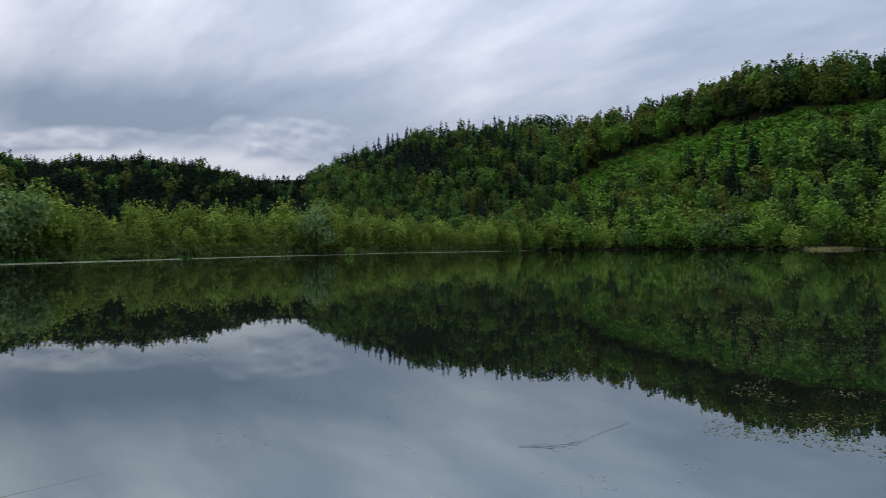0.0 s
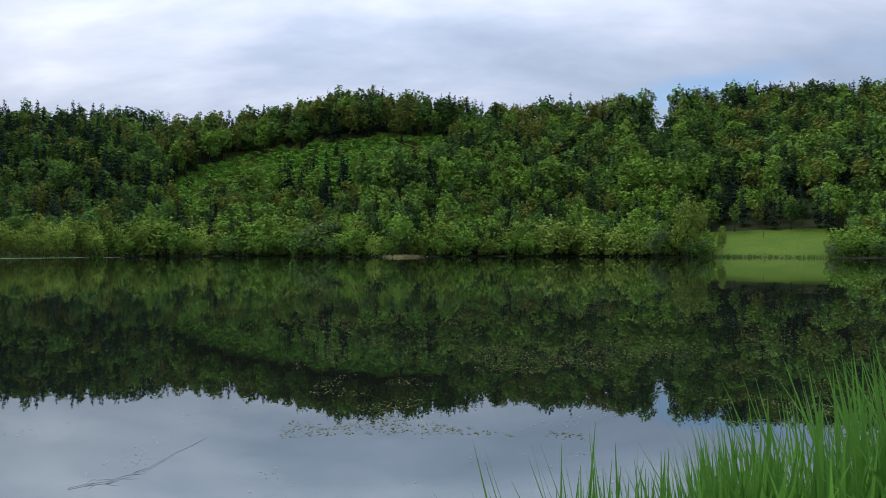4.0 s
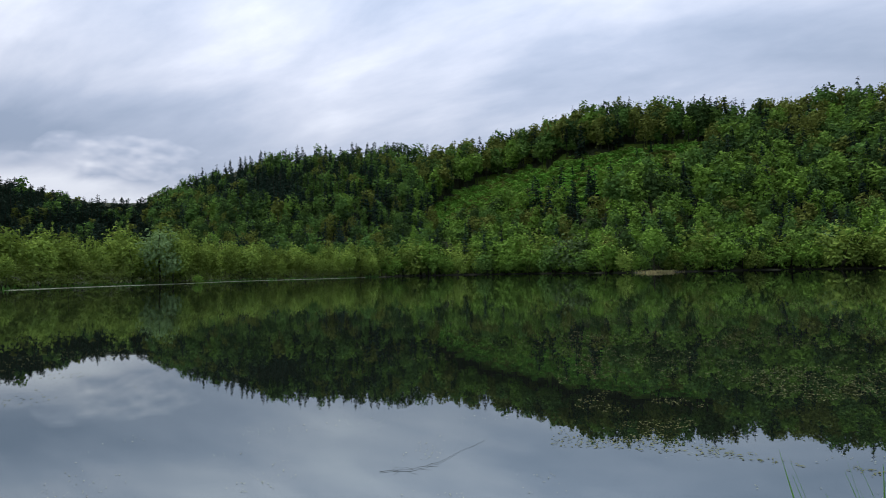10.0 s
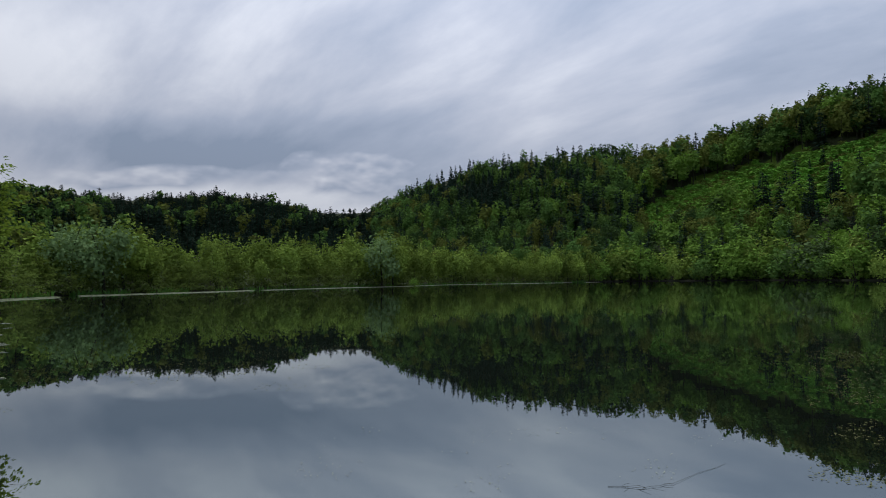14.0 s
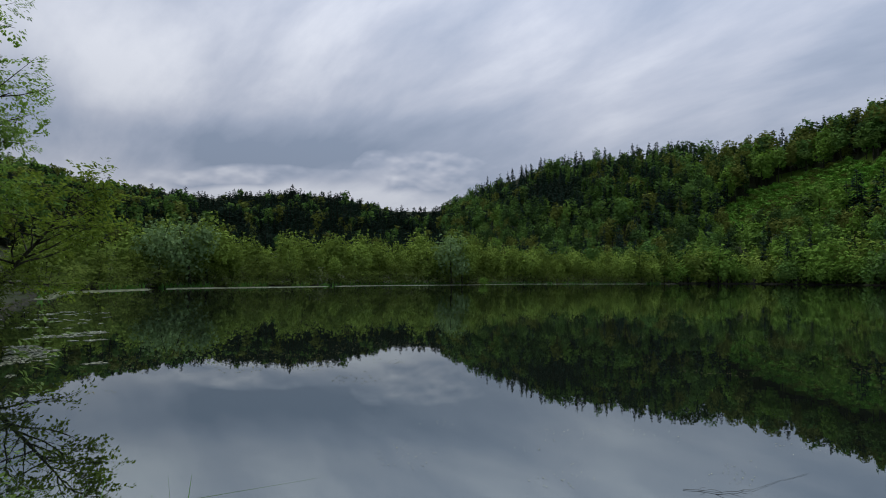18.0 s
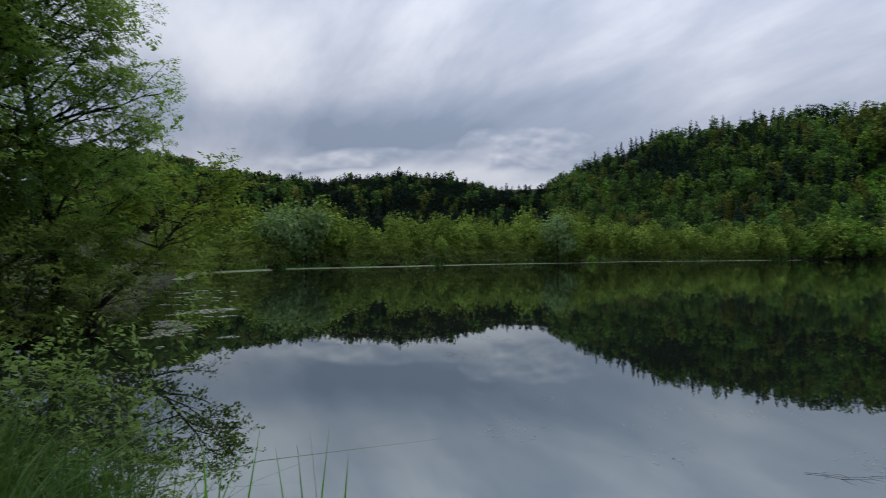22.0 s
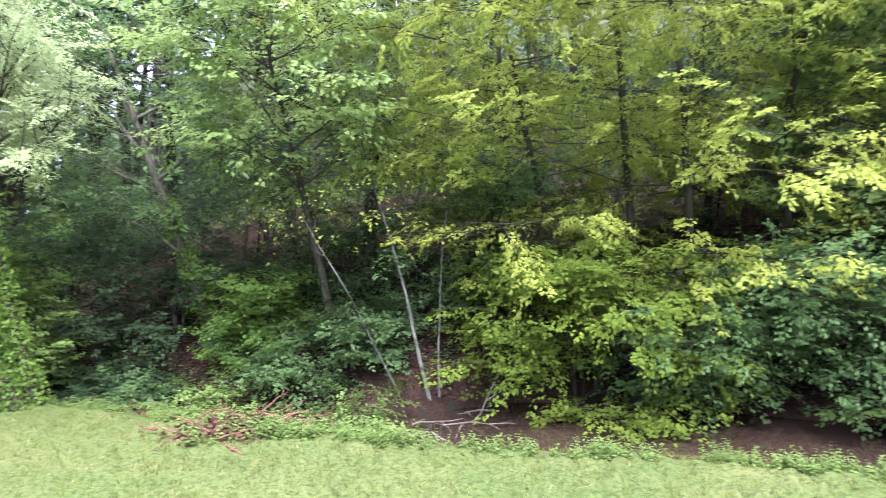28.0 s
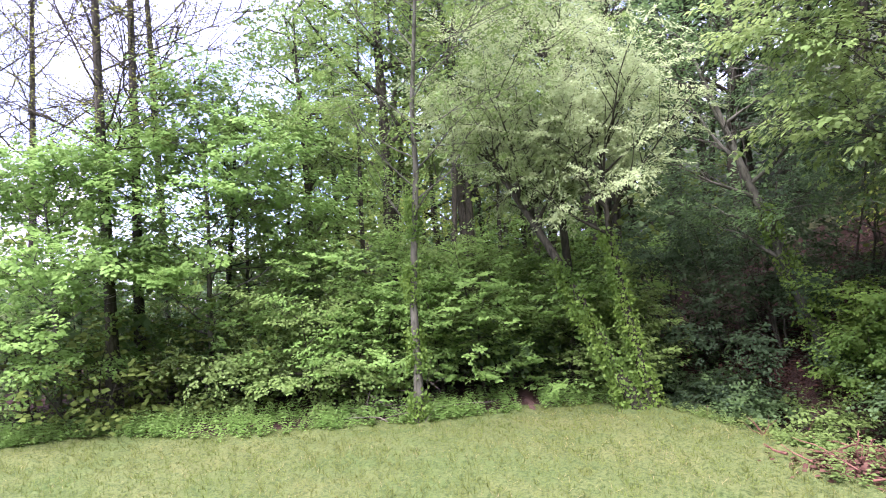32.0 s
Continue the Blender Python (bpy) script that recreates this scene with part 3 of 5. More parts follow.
def far_leafy(rng, lobes, leaves, leaf=0.05, **kw):
    """A far broadleaf tree: clumped crown and a trunk."""
    v, f = clumps(rng, lobes, leaves, leaf, **kw)
    tb = Tubes()
    tb.put([(0, 0, -0.03), (0.01, 0, 0.3), (0, 0.01, 0.6)], [0.014, 0.011, 0.005], 4)
    tv, tf = tb.arrays()
    tf = np.concatenate([tf[:, [0, 1, 2]], tf[:, [0, 2, 3]]])
    return np.concatenate([v, tv]), np.concatenate([f, tf + len(v)]), np.concatenate([np.zeros(len(f), int), np.ones(len(tf), int)])


def with_trunk(rng, pos, head, normal, size, wide, top):
    """Blades as triangles, and a four-sided trunk, as triangles too."""
    h = unit(np.asarray(head, float))
    side = unit(np.cross(h, normal)) * np.asarray(size)[:, None] * wide / 2
    tip = pos + h * np.asarray(size)[:, None]
    v = np.stack([pos - side, pos + side, tip], 1).reshape(-1, 3)
    f = np.arange(len(v)).reshape(-1, 3)
    tb = Tubes()
    tb.put([(0, 0, -0.03), (0.01, 0, top * 0.5), (0, 0.01, top)], [0.014, 0.010, 0.003], 4)
    tv, tf = tb.arrays()
    tf = np.concatenate([tf[:, [0, 1, 2]], tf[:, [0, 2, 3]]])
    return np.concatenate([v, tv]), np.concatenate([f, tf + len(v)]), np.concatenate([np.zeros(len(f), int), np.ones(len(tf), int)])


def far_spruce(rng, n, low=0.12, size=0.10):
    """A spruce of drooping boughs, one unit high."""
    u = np.sort(1 - rng.uniform(0, 1, n) ** 0.75 * (1 - low))
    wide = (1 - u) * 0.20 + 0.012
    g = rng.uniform(0, 2 * np.pi, n)
    out = np.stack([np.cos(g), np.sin(g), np.zeros(n)], 1)
    pos = out * (wide * rng.uniform(0.15, 0.6, n))[:, None] + np.stack([0 * u, 0 * u, u], 1)
    return with_trunk(rng, pos, out + [0, 0, -0.3], unit(out * 0.4 + [0, 0, 1] + rng.normal(0, 0.3, (n, 3))), size * (0.45 + 0.8 * (1 - u)), 0.8, 1.0)


rng = np.random.default_rng(11)
LEAFY = [far_leafy(rng, 3, 340, 0.058, bump=0.32, loose=0.5, wide=rng.uniform(0.17, 0.23), base=rng.uniform(0.12, 0.3)) for _ in range(12)]
LEAFY_LOW = [far_leafy(rng, 1, 110, 0.11) for _ in range(4)]
SPRUCES = [far_spruce(rng, 160, size=0.11) for _ in range(5)]
SPRUCES_LOW = [far_spruce(rng, 150, size=0.11) for _ in range(4)]
BARE = [far_spruce(rng, 140, low=0.5, size=0.095) for _ in range(3)]
BUSHES = [far_leafy(rng, 1, 44, 0.22, base=0.05, wide=0.34) for _ in range(5)]


class Wood:
    """Many far trees joined into one mesh."""

    def __init__(self, mats):
        self.mats, self.v, self.f, self.m, self.k = mats, [], [], [], 0

    def tree(self, proto, pos, h, wide, turn, mat, stem=None):
        v, f, m = proto
        c, s = math.cos(turn), math.sin(turn)
        w = np.stack([(v[:, 0] * c - v[:, 1] * s) * h * wide, (v[:, 0] * s + v[:, 1] * c) * h * wide, v[:, 2] * h], 1) + np.array(pos)
        self.v.append(w)
        self.f.append(f + self.k)
        self.m.append(np.where(m == 1, len(self.mats) - 1 if stem is None else stem, mat))
        self.k += len(v)

    def build(self, name, label):
        ob = mesh_object(name, np.concatenate(self.v), np.concatenate(self.f), self.mats, np.concatenate(self.m))
        return tagged(ob, label, "woods", kind="stuff")


CLEAR_LOW = table("-35:10.1 -34:7.6 -31:6.5 -28.5:5.6 -23:5.0 -19:4.6 -17:4.4 -13:3.4 -10.5:2.8 -9:4.9")
CLEAR_TOP = table("-35:10.2 -34:10.3 -31.5:10.3 -26:10.0 -19:8.9 -15:8.0 -10:5.6 -9:5.0")
MATS = [FARBEECH, FARFRESH, FAROLIVE, SPRUCE, YOUNG, GREYBARK, FARLIGHT, FARDARK, BARK]


def field(x, y, s):
    return noise.noise(Vector((x / s, y / s, 0.7)))


def hill_wood(name, label, az0, az1, step, low):
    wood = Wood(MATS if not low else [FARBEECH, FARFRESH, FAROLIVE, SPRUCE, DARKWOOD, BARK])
    rng = np.random.default_rng(int(abs(az0) * 7 + 5))
    for gx in np.arange(-700, 700, step):
        for gy in np.arange(0, 700, step):
            x, y = gx + rng.uniform(-0.45, 0.45) * step, gy + rng.uniform(-0.45, 0.45) * step
            r, az = math.hypot(x, y), math.degrees(math.atan2(-x, y))
            if not az0 < az < az1:
                continue
            s, ridge = float(FAR(az)), float(RIDGE(az))
            foot = s + float(FOOT(az))
            if r < s + 8 or r > ridge + (26 if -40 < az < -15 else 10) or r < foot - 30:
                continue
            if -66.5 < az < -55.2 and r < s + 66:
                continue
            z = float(height(np.float64(az), np.float64(r)))
            el = math.degrees(math.atan2(z - 2, r))
            if abs(az + 52.7) < 0.5 + 0.1 * (el - 8) and el > 8.6:
                continue
            if low and el + 1.8 < 3.4:
                continue
            a, b, turn = field(x, y, 45), field(x + 300, y, 22), rng.uniform(0, 6.28)
            if -35 < az < -9 and CLEAR_LOW(az) < el < CLEAR_TOP(az) and not low:
                for _ in range(18):
                    ex, ey = gx + rng.uniform(-4.2, 4.2), gy + rng.uniform(-4.2, 4.2)
                    p = (ex, ey, float(height(np.float64(math.degrees(math.atan2(-ex, ey))), np.float64(math.hypot(ex, ey)))) - 0.4)
                    wood.tree(BUSHES[rng.integers(5)], p, rng.uniform(1.2, 3.4), 2.0, rng.uniform(0, 6.28), 1 if rng.random() < 0.2 else 2 if rng.random() < 0.12 + 0.5 * (b > 0.3) else 4)
                if rng.random() < 0.03:
                    wood.tree(SPRUCES[rng.integers(5)], (x, y, z), rng.uniform(7, 11), 1.0, turn, 3)
                continue
            dark = 0.14 + 0.68 * smooth((az + 9) / 6) * smooth((12 - az) / 4) * smooth((el - 3.2) / 2) * (1.0 if el < 7.5 else 0.6) + 0.38 * (a > 0.2)
            grove = -5 < az < 1.5 and 4.2 < el < 6.2
            if low:
                dark = 0.9 if az < 36 else 0.6
            if -22.2 < az < -18.6 and 3.8 < el < 6.0:
                dark = 0.95
            h = rng.uniform(0.82, 1.15) * float(TALL(az)) * (0.72 if el < 3.5 else 1.0)
            if rng.random() < dark:
                protos = SPRUCES_LOW if low else (BARE if rng.random() < 0.3 else SPRUCES)
                if grove and not low:
                    # tall bare-stemmed trees at the edge of the dark grove
                    wood.tree(BARE[rng.integers(len(BARE))], (x, y, z), h * 1.1, 1.2, turn, 3 if rng.random() < 0.6 else 0, 5)
                    continue
                wood.tree(protos[rng.integers(len(protos))], (x, y, z), h * (0.98 if low else 1.02), 1.0 if not low else 1.75, turn, 3)
            else:
                protos = LEAFY_LOW if low else LEAFY
                q = 0.5 * b + rng.normal(0, 0.33) - (0.25 if el > 8.5 else 0)
                m = 1 if q > 0.22 else (2 if q < -0.28 else 0)
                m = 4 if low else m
                if az > -8:
                    m = 0 if rng.random() < 0.7 else 2
                elif el < 5 and rng.random() < 0.35:
                    m = 1
                luck = rng.random()
                if not low and luck < 0.38:
                    m = 6 if luck < (0.08 if el > 8 or az > -8 else 0.17) else 7
                wood.tree(protos[rng.integers(len(protos))], (x, y, z), h, rng.uniform(0.85, 1.4), turn, m)
            if not low and -40 < az < -14 and r > ridge - 12:
                # a closed edge of younger trees along the ridge
                wood.tree(LEAFY[rng.integers(len(LEAFY))], (x + rng.uniform(-3, 3), y + rng.uniform(0, 3), z), h * rng.uniform(0.5, 0.75), 1.5, turn + 1, int(rng.choice([0, 0, 2])))
    return wood.build(name, label)


hill_wood("hill_woods", "mixed beech and spruce woods covering the steep hillside", -74, 14, 6.8, False)
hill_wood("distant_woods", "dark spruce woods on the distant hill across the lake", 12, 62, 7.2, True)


# ---- trees with limbs ----
def skeleton(rng, h, r0, base, spread, limbs, sub, twigs, lean=(0.0, 0.0), up=0.45, flat=0.5, stems=1, wander=0.05, crook=0.14, twig_len=0.8, shape=1.0, droop=0.0, thin=True, limb_r=0.42, twiggy=0.0):
    """Stems, limbs and twigs of a tree. Returns stem tubes, limb tubes and twig ends as (start, end)."""
    stem_t, limb_t, a, b = Tubes(), Tubes(), [], []
    for s in range(stems):
        g = rng.uniform(0, 6.28)
        tilt = np.array([lean[0], lean[1], 0.0]) + (np.array([math.cos(g), math.sin(g), 0]) * rng.uniform(0.12, 0.4) if stems > 1 else 0)
        hs = h * (1 if s == 0 else rng.uniform(0.7, 1.0))
        stem = bent(rng, (0.1 * math.cos(g) * (stems > 1), 0.1 * math.sin(g) * (stems > 1), -0.15), tilt + [0, 0, 1], hs, 9, 0.25 * np.hypot(*lean), wander)
        rr = r0 * (1 if stems == 1 else 0.6)
        stem_t.put(stem, np.linspace(1, 0.12, 9) ** 0.85 * rr * np.r_[1.35, np.ones(8)], 7)
        n = max(2, limbs // stems)
        for k in range(n):
            u = base + (1 - base) * (k + rng.uniform(0.1, 0.9)) / n
            root = along(stem, u)
            g = k * 2.4 + rng.uniform(-0.5, 0.5) + s
            rel = (u - base) / (1 - base)
            ln = spread * (0.35 + 0.65 * math.sin(math.pi * min(1, (0.18 + 0.80 * rel) ** shape))) * rng.uniform(0.75, 1.15)
            d = np.array([math.cos(g), math.sin(g), up + 0.5 * rel * up + rng.normal(0, 0.12)])
            limb = bent(rng, root, d, ln, 6, 0.25 - droop, crook)
            limb_t.put(limb, np.linspace(1, 0.15, 6) * r0 * limb_r * (1 - 0.48 * rel), 5)
            for q in range(sub):
                w = 0.25 + 0.75 * (q + rng.uniform(0, 1)) / sub
                p = along(limb, w)
                ax = unit(limb[-1] - limb[0])
                side = np.cross(ax, [0, 0, 1]) * (1 if q % 2 else -1)
                d2 = ax * 0.6 + side * rng.uniform(0.4, 1.1) + [0, 0, rng.normal(0.12, 0.35) * (1.2 - flat)]
                br = bent(rng, p, d2, ln * (0.50 - 0.22 * w) + 0.3, 4, 0.1 - droop, crook)
                if thin:
                    limb_t.put(br, np.linspace(1, 0.2, 4) * r0 * 0.11, 3)
                for t in range(twigs):
                    p3 = along(br, 0.2 + 0.8 * (t + rng.uniform(0, 1)) / twigs)
                    d3 = unit(br[-1] - br[0]) * 0.6 + rng.normal(0, 0.6, 3) * [1, 1, 1.1 - flat] + [0, 0, -0.15 - droop]
                    a.append(p3)
                    b.append(p3 + unit(d3) * twig_len * rng.uniform(0.5, 1.2))
                    if twiggy:
                        limb_t.put([p3, (p3 + b[-1]) / 2 + rng.normal(0, 0.02, 3), b[-1]], [twiggy, twiggy * 0.8, twiggy * 0.4], 3)
    return stem_t, limb_t, np.array(a), np.array(b)


def leaf_out(rng, a, b, per, size, wide=0.62, flat=0.7, spread=0.1):
    """Leaves in flat sprays: each twig carries its leaves in one plane, in two rows, the plane turned up to the light and outwards."""
    n = len(a) * per
    u = rng.uniform(0.1, 1.05, (len(a), per, 1))
    along_twig = unit(b - a)
    out = unit((a + b) * [0.5, 0.5, 0])
    plane = unit(out * 0.45 + np.array([0, 0, flat]) + rng.normal(0, 0.28, a.shape))
    across = unit(np.cross(along_twig, plane))
    row = rng.choice([-1.0, 1.0], (len(a), per, 1))
    reach = rng.uniform(0, 1, (len(a), per, 1)) * (1.15 - u) * spread * 2.2
    pos = a[:, None] + (b - a)[:, None] * u + across[:, None] * row * reach + rng.normal(0, spread * 0.22, (len(a), per, 3))
    head = along_twig[:, None] * 0.7 + across[:, None] * row * 0.75 + rng.normal(0, 0.22, (len(a), per, 3)) + [0, 0, -0.22]
    nor = plane[:, None] + rng.normal(0, 0.2, (len(a), per, 3))
    lf = Leaves(rng)
    lf.put(pos.reshape(-1, 3), head.reshape(-1, 3), nor.reshape(-1, 3), size * rng.uniform(0.65, 1.25, n), wide)
    return lf


def tree_thing(name, pos, label, category, leaf, bark, seed, per=8, size=0.12, wide=0.62, leafflat=0.7, scatter=0.1, group="", ivy=0, **shape):
    rng = np.random.default_rng(seed)
    st, lt, a, b = skeleton(rng, **shape)
    root = new(name)
    root.location = pos
    tagged(root, label, category, group)
    mesh_object("trunk", *st.arrays(), [bark], parent=root, smooth=True)
    mesh_object("branchwork", *lt.arrays(), [bark], parent=root, smooth=True)
    mesh_object("crown", *leaf_out(rng, a, b, per, size, wide, leafflat, scatter).arrays(), [leaf], parent=root)
    if ivy:
        sv = np.concatenate(st.v)
        sv = sv[(sv[:, 2] < ivy)]
        pick = sv[rng.integers(0, len(sv), 4200)]
        pick = pick + rng.normal(0, 0.045, (4200, 3)) + np.outer(rng.uniform(0, 1, 4200), np.append(shape.get("lean", (0, 0)), 1.0)) * min(0.5, shape["h"] / 8)
        lf = Leaves(rng)
        lf.put(pick, rng.normal(0, 0.6, (4200, 3)) + [0, 0, -0.8], rng.normal(0, 0.8, (4200, 3)) + [0, 0, 0.4], 0.042 * rng.uniform(0.6, 1.3, 4200), 0.85)
        mesh_object("ivy", *lf.arrays(), [IVY], parent=root, label="climbing ivy with small bright leaves")
    return root


# alder wood along the far shore: a few grown trees, each copied along the bank
def shore_tree(name, label, category, leaf, bark, seed, h, group, r0, spread, lobes, leaves, leaf_size, stems=1, **crown):
    """A tree seen across the lake: stems and limbs, and a crown of leaf clumps."""
    rng = np.random.default_rng(seed)
    st = skeleton(rng, h * 0.9, r0, 0.25, spread * 0.8, 2, 1, 1, stems=stems, up=0.6, thin=False)[0]
    root = tagged(new(name), label, category, group)
    mesh_object("trunk", *st.arrays(), [bark], parent=root, smooth=True)
    v, f = clumps(rng, lobes, leaves, leaf_size / h, wide=spread / h, **crown)
    mesh_object("crown", v * h, f, [leaf], parent=root)
    return root


rng = np.random.default_rng(21)
shore_kinds = []
for k in range(5):
    shore_kinds.append(shore_tree("alder_tree", "green alder with slender dark trunk standing on the far shore", "tree", FARALDER, BARK, 100 + k, 13.0, "alders on the far shore", 0.13,
                                  2.1 + 0.2 * k, 6, 1150, 0.52, base=-0.03 + 0.05 * (k % 3), bump=0.36, freq=5.0, loose=0.5))
for k in range(2):
    shore_kinds.append(shore_tree("willow_tree", "grey-green willow with a broad crown on the far shore", "tree", FARWILLOW if k else FARALDER, BARK, 120 + k, 14.0, "alders on the far shore", 0.25,
                                  4.2, 9, 2000, 0.52, base=0.04, bump=0.34, loose=0.55))
bush_kinds = []
for k in range(5):
    bush_kinds.append(shore_tree("shore_bush", "dense green bush at the water's edge below the hill", "bush", (FARFRESH, FARWILLOW, FARBEECH, FARALDER, FARFRESH)[k], BARK, 140 + k, 9.0, "bushes at the far shore", 0.14,
                                 3.0, 6, 950, 0.50, stems=3, base=-0.14, bump=0.34, freq=5.0, loose=0.5))


def stand(kinds, az, d, scale, wide=1.0):
    ob = kinds
    p = place(az, d)
    c = copy_thing(ob, pose(p.x, p.y, p.z - 0.1, 0, 0, float(rng.uniform(0, 360))))
    c.scale = (scale * wide, scale * wide, scale)
    return c


WOOD_TOP = table("-6:3.2 2:2.9 6:3.4 10:4.0 12:4.6 16:4.5 18:4.6 23:4.2 28:4.5 33:4.5 35.5:5.8 40:5.1 46:4.6 50:4.6")
for row in range(4):
    az = -6.0 + row * 0.7
    while az < 48:
        d = float(FAR(az)) + 1.5 + row * 6.5 + rng.uniform(-1.5, 2.0)
        tall = (math.tan(radians(float(WOOD_TOP(az)))) * d + 1.6) * rng.uniform(0.72, 1.08) * (0.8 if row == 0 else 1.0)
        k = rng.integers(0, 5)
        stand(shore_kinds[k], az, d, tall / 13.0, rng.uniform(0.95, 1.4))
        az += math.degrees((5.2 + row * 0.6) / d) * rng.uniform(0.75, 1.3)
for az, d, s, k in ((13.4, 168, 1.18, 6), (12.4, 170, 1.05, 5), (36.2, 118, 1.0, 6), (34.8, 122, 1.02, 5), (38.6, 116, 0.9, 6)):
    stand(shore_kinds[k], az, d, s * 1.0)
# bushes and trees at the foot of the right-hand hill
BUSH_TOP = table("-75:2.8 -66:2.6 -57:2.6 -52:2.8 -48:3.0 -42:3.4 -37:3.4 -32:3.0 -28:2.8 -20:3.7 -10:3.1 -6:3.1")
for row in range(3):
    az = -73.0
    while az < -5:
        d = float(FAR(az)) + 3 + row * 7 + rng.uniform(-1.5, 2.0)
        meadow_gap = -65.3 < az < -56.2
        tall = (math.tan(radians(float(BUSH_TOP(az)))) * d + 1.6) * rng.uniform(0.5, 1.1)
        if not meadow_gap and not (row == 0 and -31.5 < az < -28.3):
            kind = bush_kinds[rng.choice([0, 0, 2, 3, 3, 4, 4, 1 if rng.random() < 0.3 else 0])]
            stand(kind, az, d, tall / 9.0, rng.uniform(1.0, 1.35) * 1.1)
        az += math.degrees(8.0 / d) * rng.uniform(0.7, 1.4)
stand(bush_kinds[0], -56.5, 257, 0.62, 1.2)
stand(bush_kinds[1], -65.3, 253, 0.7, 1.2)
stand(bush_kinds[0], -66.2, 252, 0.8, 1.1)
stand(bush_kinds[1], -56.1, 262, 0.85, 1.0)
stand(shore_kinds[5], -54.9, 258, 1.9, 0.8)
stand(shore_kinds[6], -52.4, 257, 1.02, 0.9)
stand(shore_kinds[1], -57.4, 259, 1.0, 0.7)
for ob in shore_kinds + bush_kinds:
    p = place(20, 190) if ob in shore_kinds else place(-45, 290)
    ob.location = (p.x + rng.uniform(-25, 25), p.y + rng.uniform(-5, 12), p.z - 0.1)

# low growth that fills the woods from below
UNDER = []
for k, m in enumerate((DEEP, ALDER)):
    UNDER.append(tree_thing("understory_bush", (0, 0, 0), "low leafy bush growing under the trees", "bush", m, BARK, 160 + k, group="undergrowth of the woods", h=2.2, r0=0.04, base=0.03, spread=1.3,
                            limbs=12, sub=4, twigs=2, stems=3, up=0.4, flat=0.4, per=6, size=0.14, wide=0.8, scatter=0.16, twig_len=0.5, thin=False))
for az in np.arange(-5, 47, 0.45):
    stand(UNDER[1], az + rng.uniform(-0.3, 0.3), float(FAR(az)) + rng.uniform(0.3, 4), rng.uniform(1.0, 2.1), 1.5)
spots = [(a + rng.uniform(-2, 2), d + rng.uniform(-1.5, 1.5)) for d, step in ((12, 8), (15, 6), (19, 5), (24, 5)) for a in np.arange(98, 202, step)]
spots = [(a, d) for a, d in spots if d > FAR(a) + 1 and not (d < 14 and (101 < a < 110 or 186 < a < 197))]
spots += [(a + rng.uniform(-1, 1), d + rng.uniform(-1, 1)) for d, step in ((18.5, 4), (22, 5), (27, 5)) for a in np.arange(52, 98, step) if d > FAR(a) + 1]
spots += [(a + rng.uniform(-1, 1), d + rng.uniform(-1, 1)) for d, step in ((13, 6), (17, 4), (22, 3.5), (28, 3)) for a in np.arange(204, 257, step) if abs(a - 211) > 2.5]
low_spots = [(a + rng.uniform(-1, 1), 10.4 + rng.uniform(-0.3, 0.6)) for a in np.arange(204, 250, 3.2) if abs(a - 211) > 2.5]
for az, d in low_spots:
    stand(UNDER[rng.integers(0, 2)], az, d, rng.uniform(0.4, 0.6), 1.3)
for az, d in spots:
    stand(UNDER[rng.integers(0, 2)], az, d, rng.uniform(0.7, 1.2) * (1 + (d - 12) / 22 if az > 203 else 1), 1.1)
for k, ob in enumerate(UNDER):
    ob.location = place(126 + k * 9, 12.5)


# ---- close trees ----
def aside(az, sideways, back=0.0):
    """A lean: sideways to the left as seen from the bank, back away from it."""
    l, o = way(az + 90), way(az)
    return (l.x * sideways + o.x * back, l.y * sideways + o.y * back)


def near_tree(name, az, d, h, spread, leaf, bark, label, seed, lean=(0, 0), **kw):
    full = dict(r0=0.12, base=0.15, limbs=18, sub=5, twigs=4, up=0.45, flat=0.55, per=9, size=0.14, twig_len=0.6, leafflat=1.15)
    full.update(kw)
    p = place(az, d)
    return tree_thing(name, (p.x, p.y, p.z), label, "bush" if "bush" in name else "tree", leaf, bark, seed, h=h, spread=spread, lean=aside(az, *lean), **full)


# the trees overhanging the lake
near_tree("lakeside_tree", 60.5, 19.5, 12.0, 4.4, LAKESIDE, BARK, "large dark green tree overhanging the lake edge", 201, r0=0.2, base=0.08, limbs=34, sub=7, twigs=5, per=50, size=0.100, up=0.5, flat=0.3, scatter=0.16, twig_len=0.8)
near_tree("lakeside_tree", 55.3, 20.4, 9.6, 3.3, LAKESIDE, BARK, "round-crowned green tree reaching over the lake", 211, r0=0.16, base=0.1, limbs=28, sub=7, twigs=5, per=50, size=0.100, up=0.5, flat=0.3, scatter=0.16, twig_len=0.7)
near_tree("lakeside_tree", 65.5, 18, 11.0, 3.8, LAKESIDE, BARK, "green tree with thin dark stems beside the lake", 202, r0=0.15, base=0.1, limbs=28, sub=6, twigs=5, per=50, size=0.100, stems=2, flat=0.3, scatter=0.18, twig_len=0.8)
near_tree("overhanging_tree", 53.5, 21.5, 5.6, 2.3, GOLDGREEN, BARK, "yellow-green tree leaning far out over the water", 203, lean=(-1.25, 0.0), base=0.3, limbs=22, sub=6, twigs=4, per=9, size=0.14, up=0.25, flat=0.7, r0=0.10)
near_tree("lakeside_tree", 71, 17.5, 7.4, 3.6, DEEP, BARK, "dark leafy tree with slanting slender trunk at the inlet", 204, lean=(-0.2, 0), r0=0.15, base=0.1, limbs=30, sub=6, twigs=5, per=42, size=0.120, flat=0.4, scatter=0.15, twig_len=0.8)
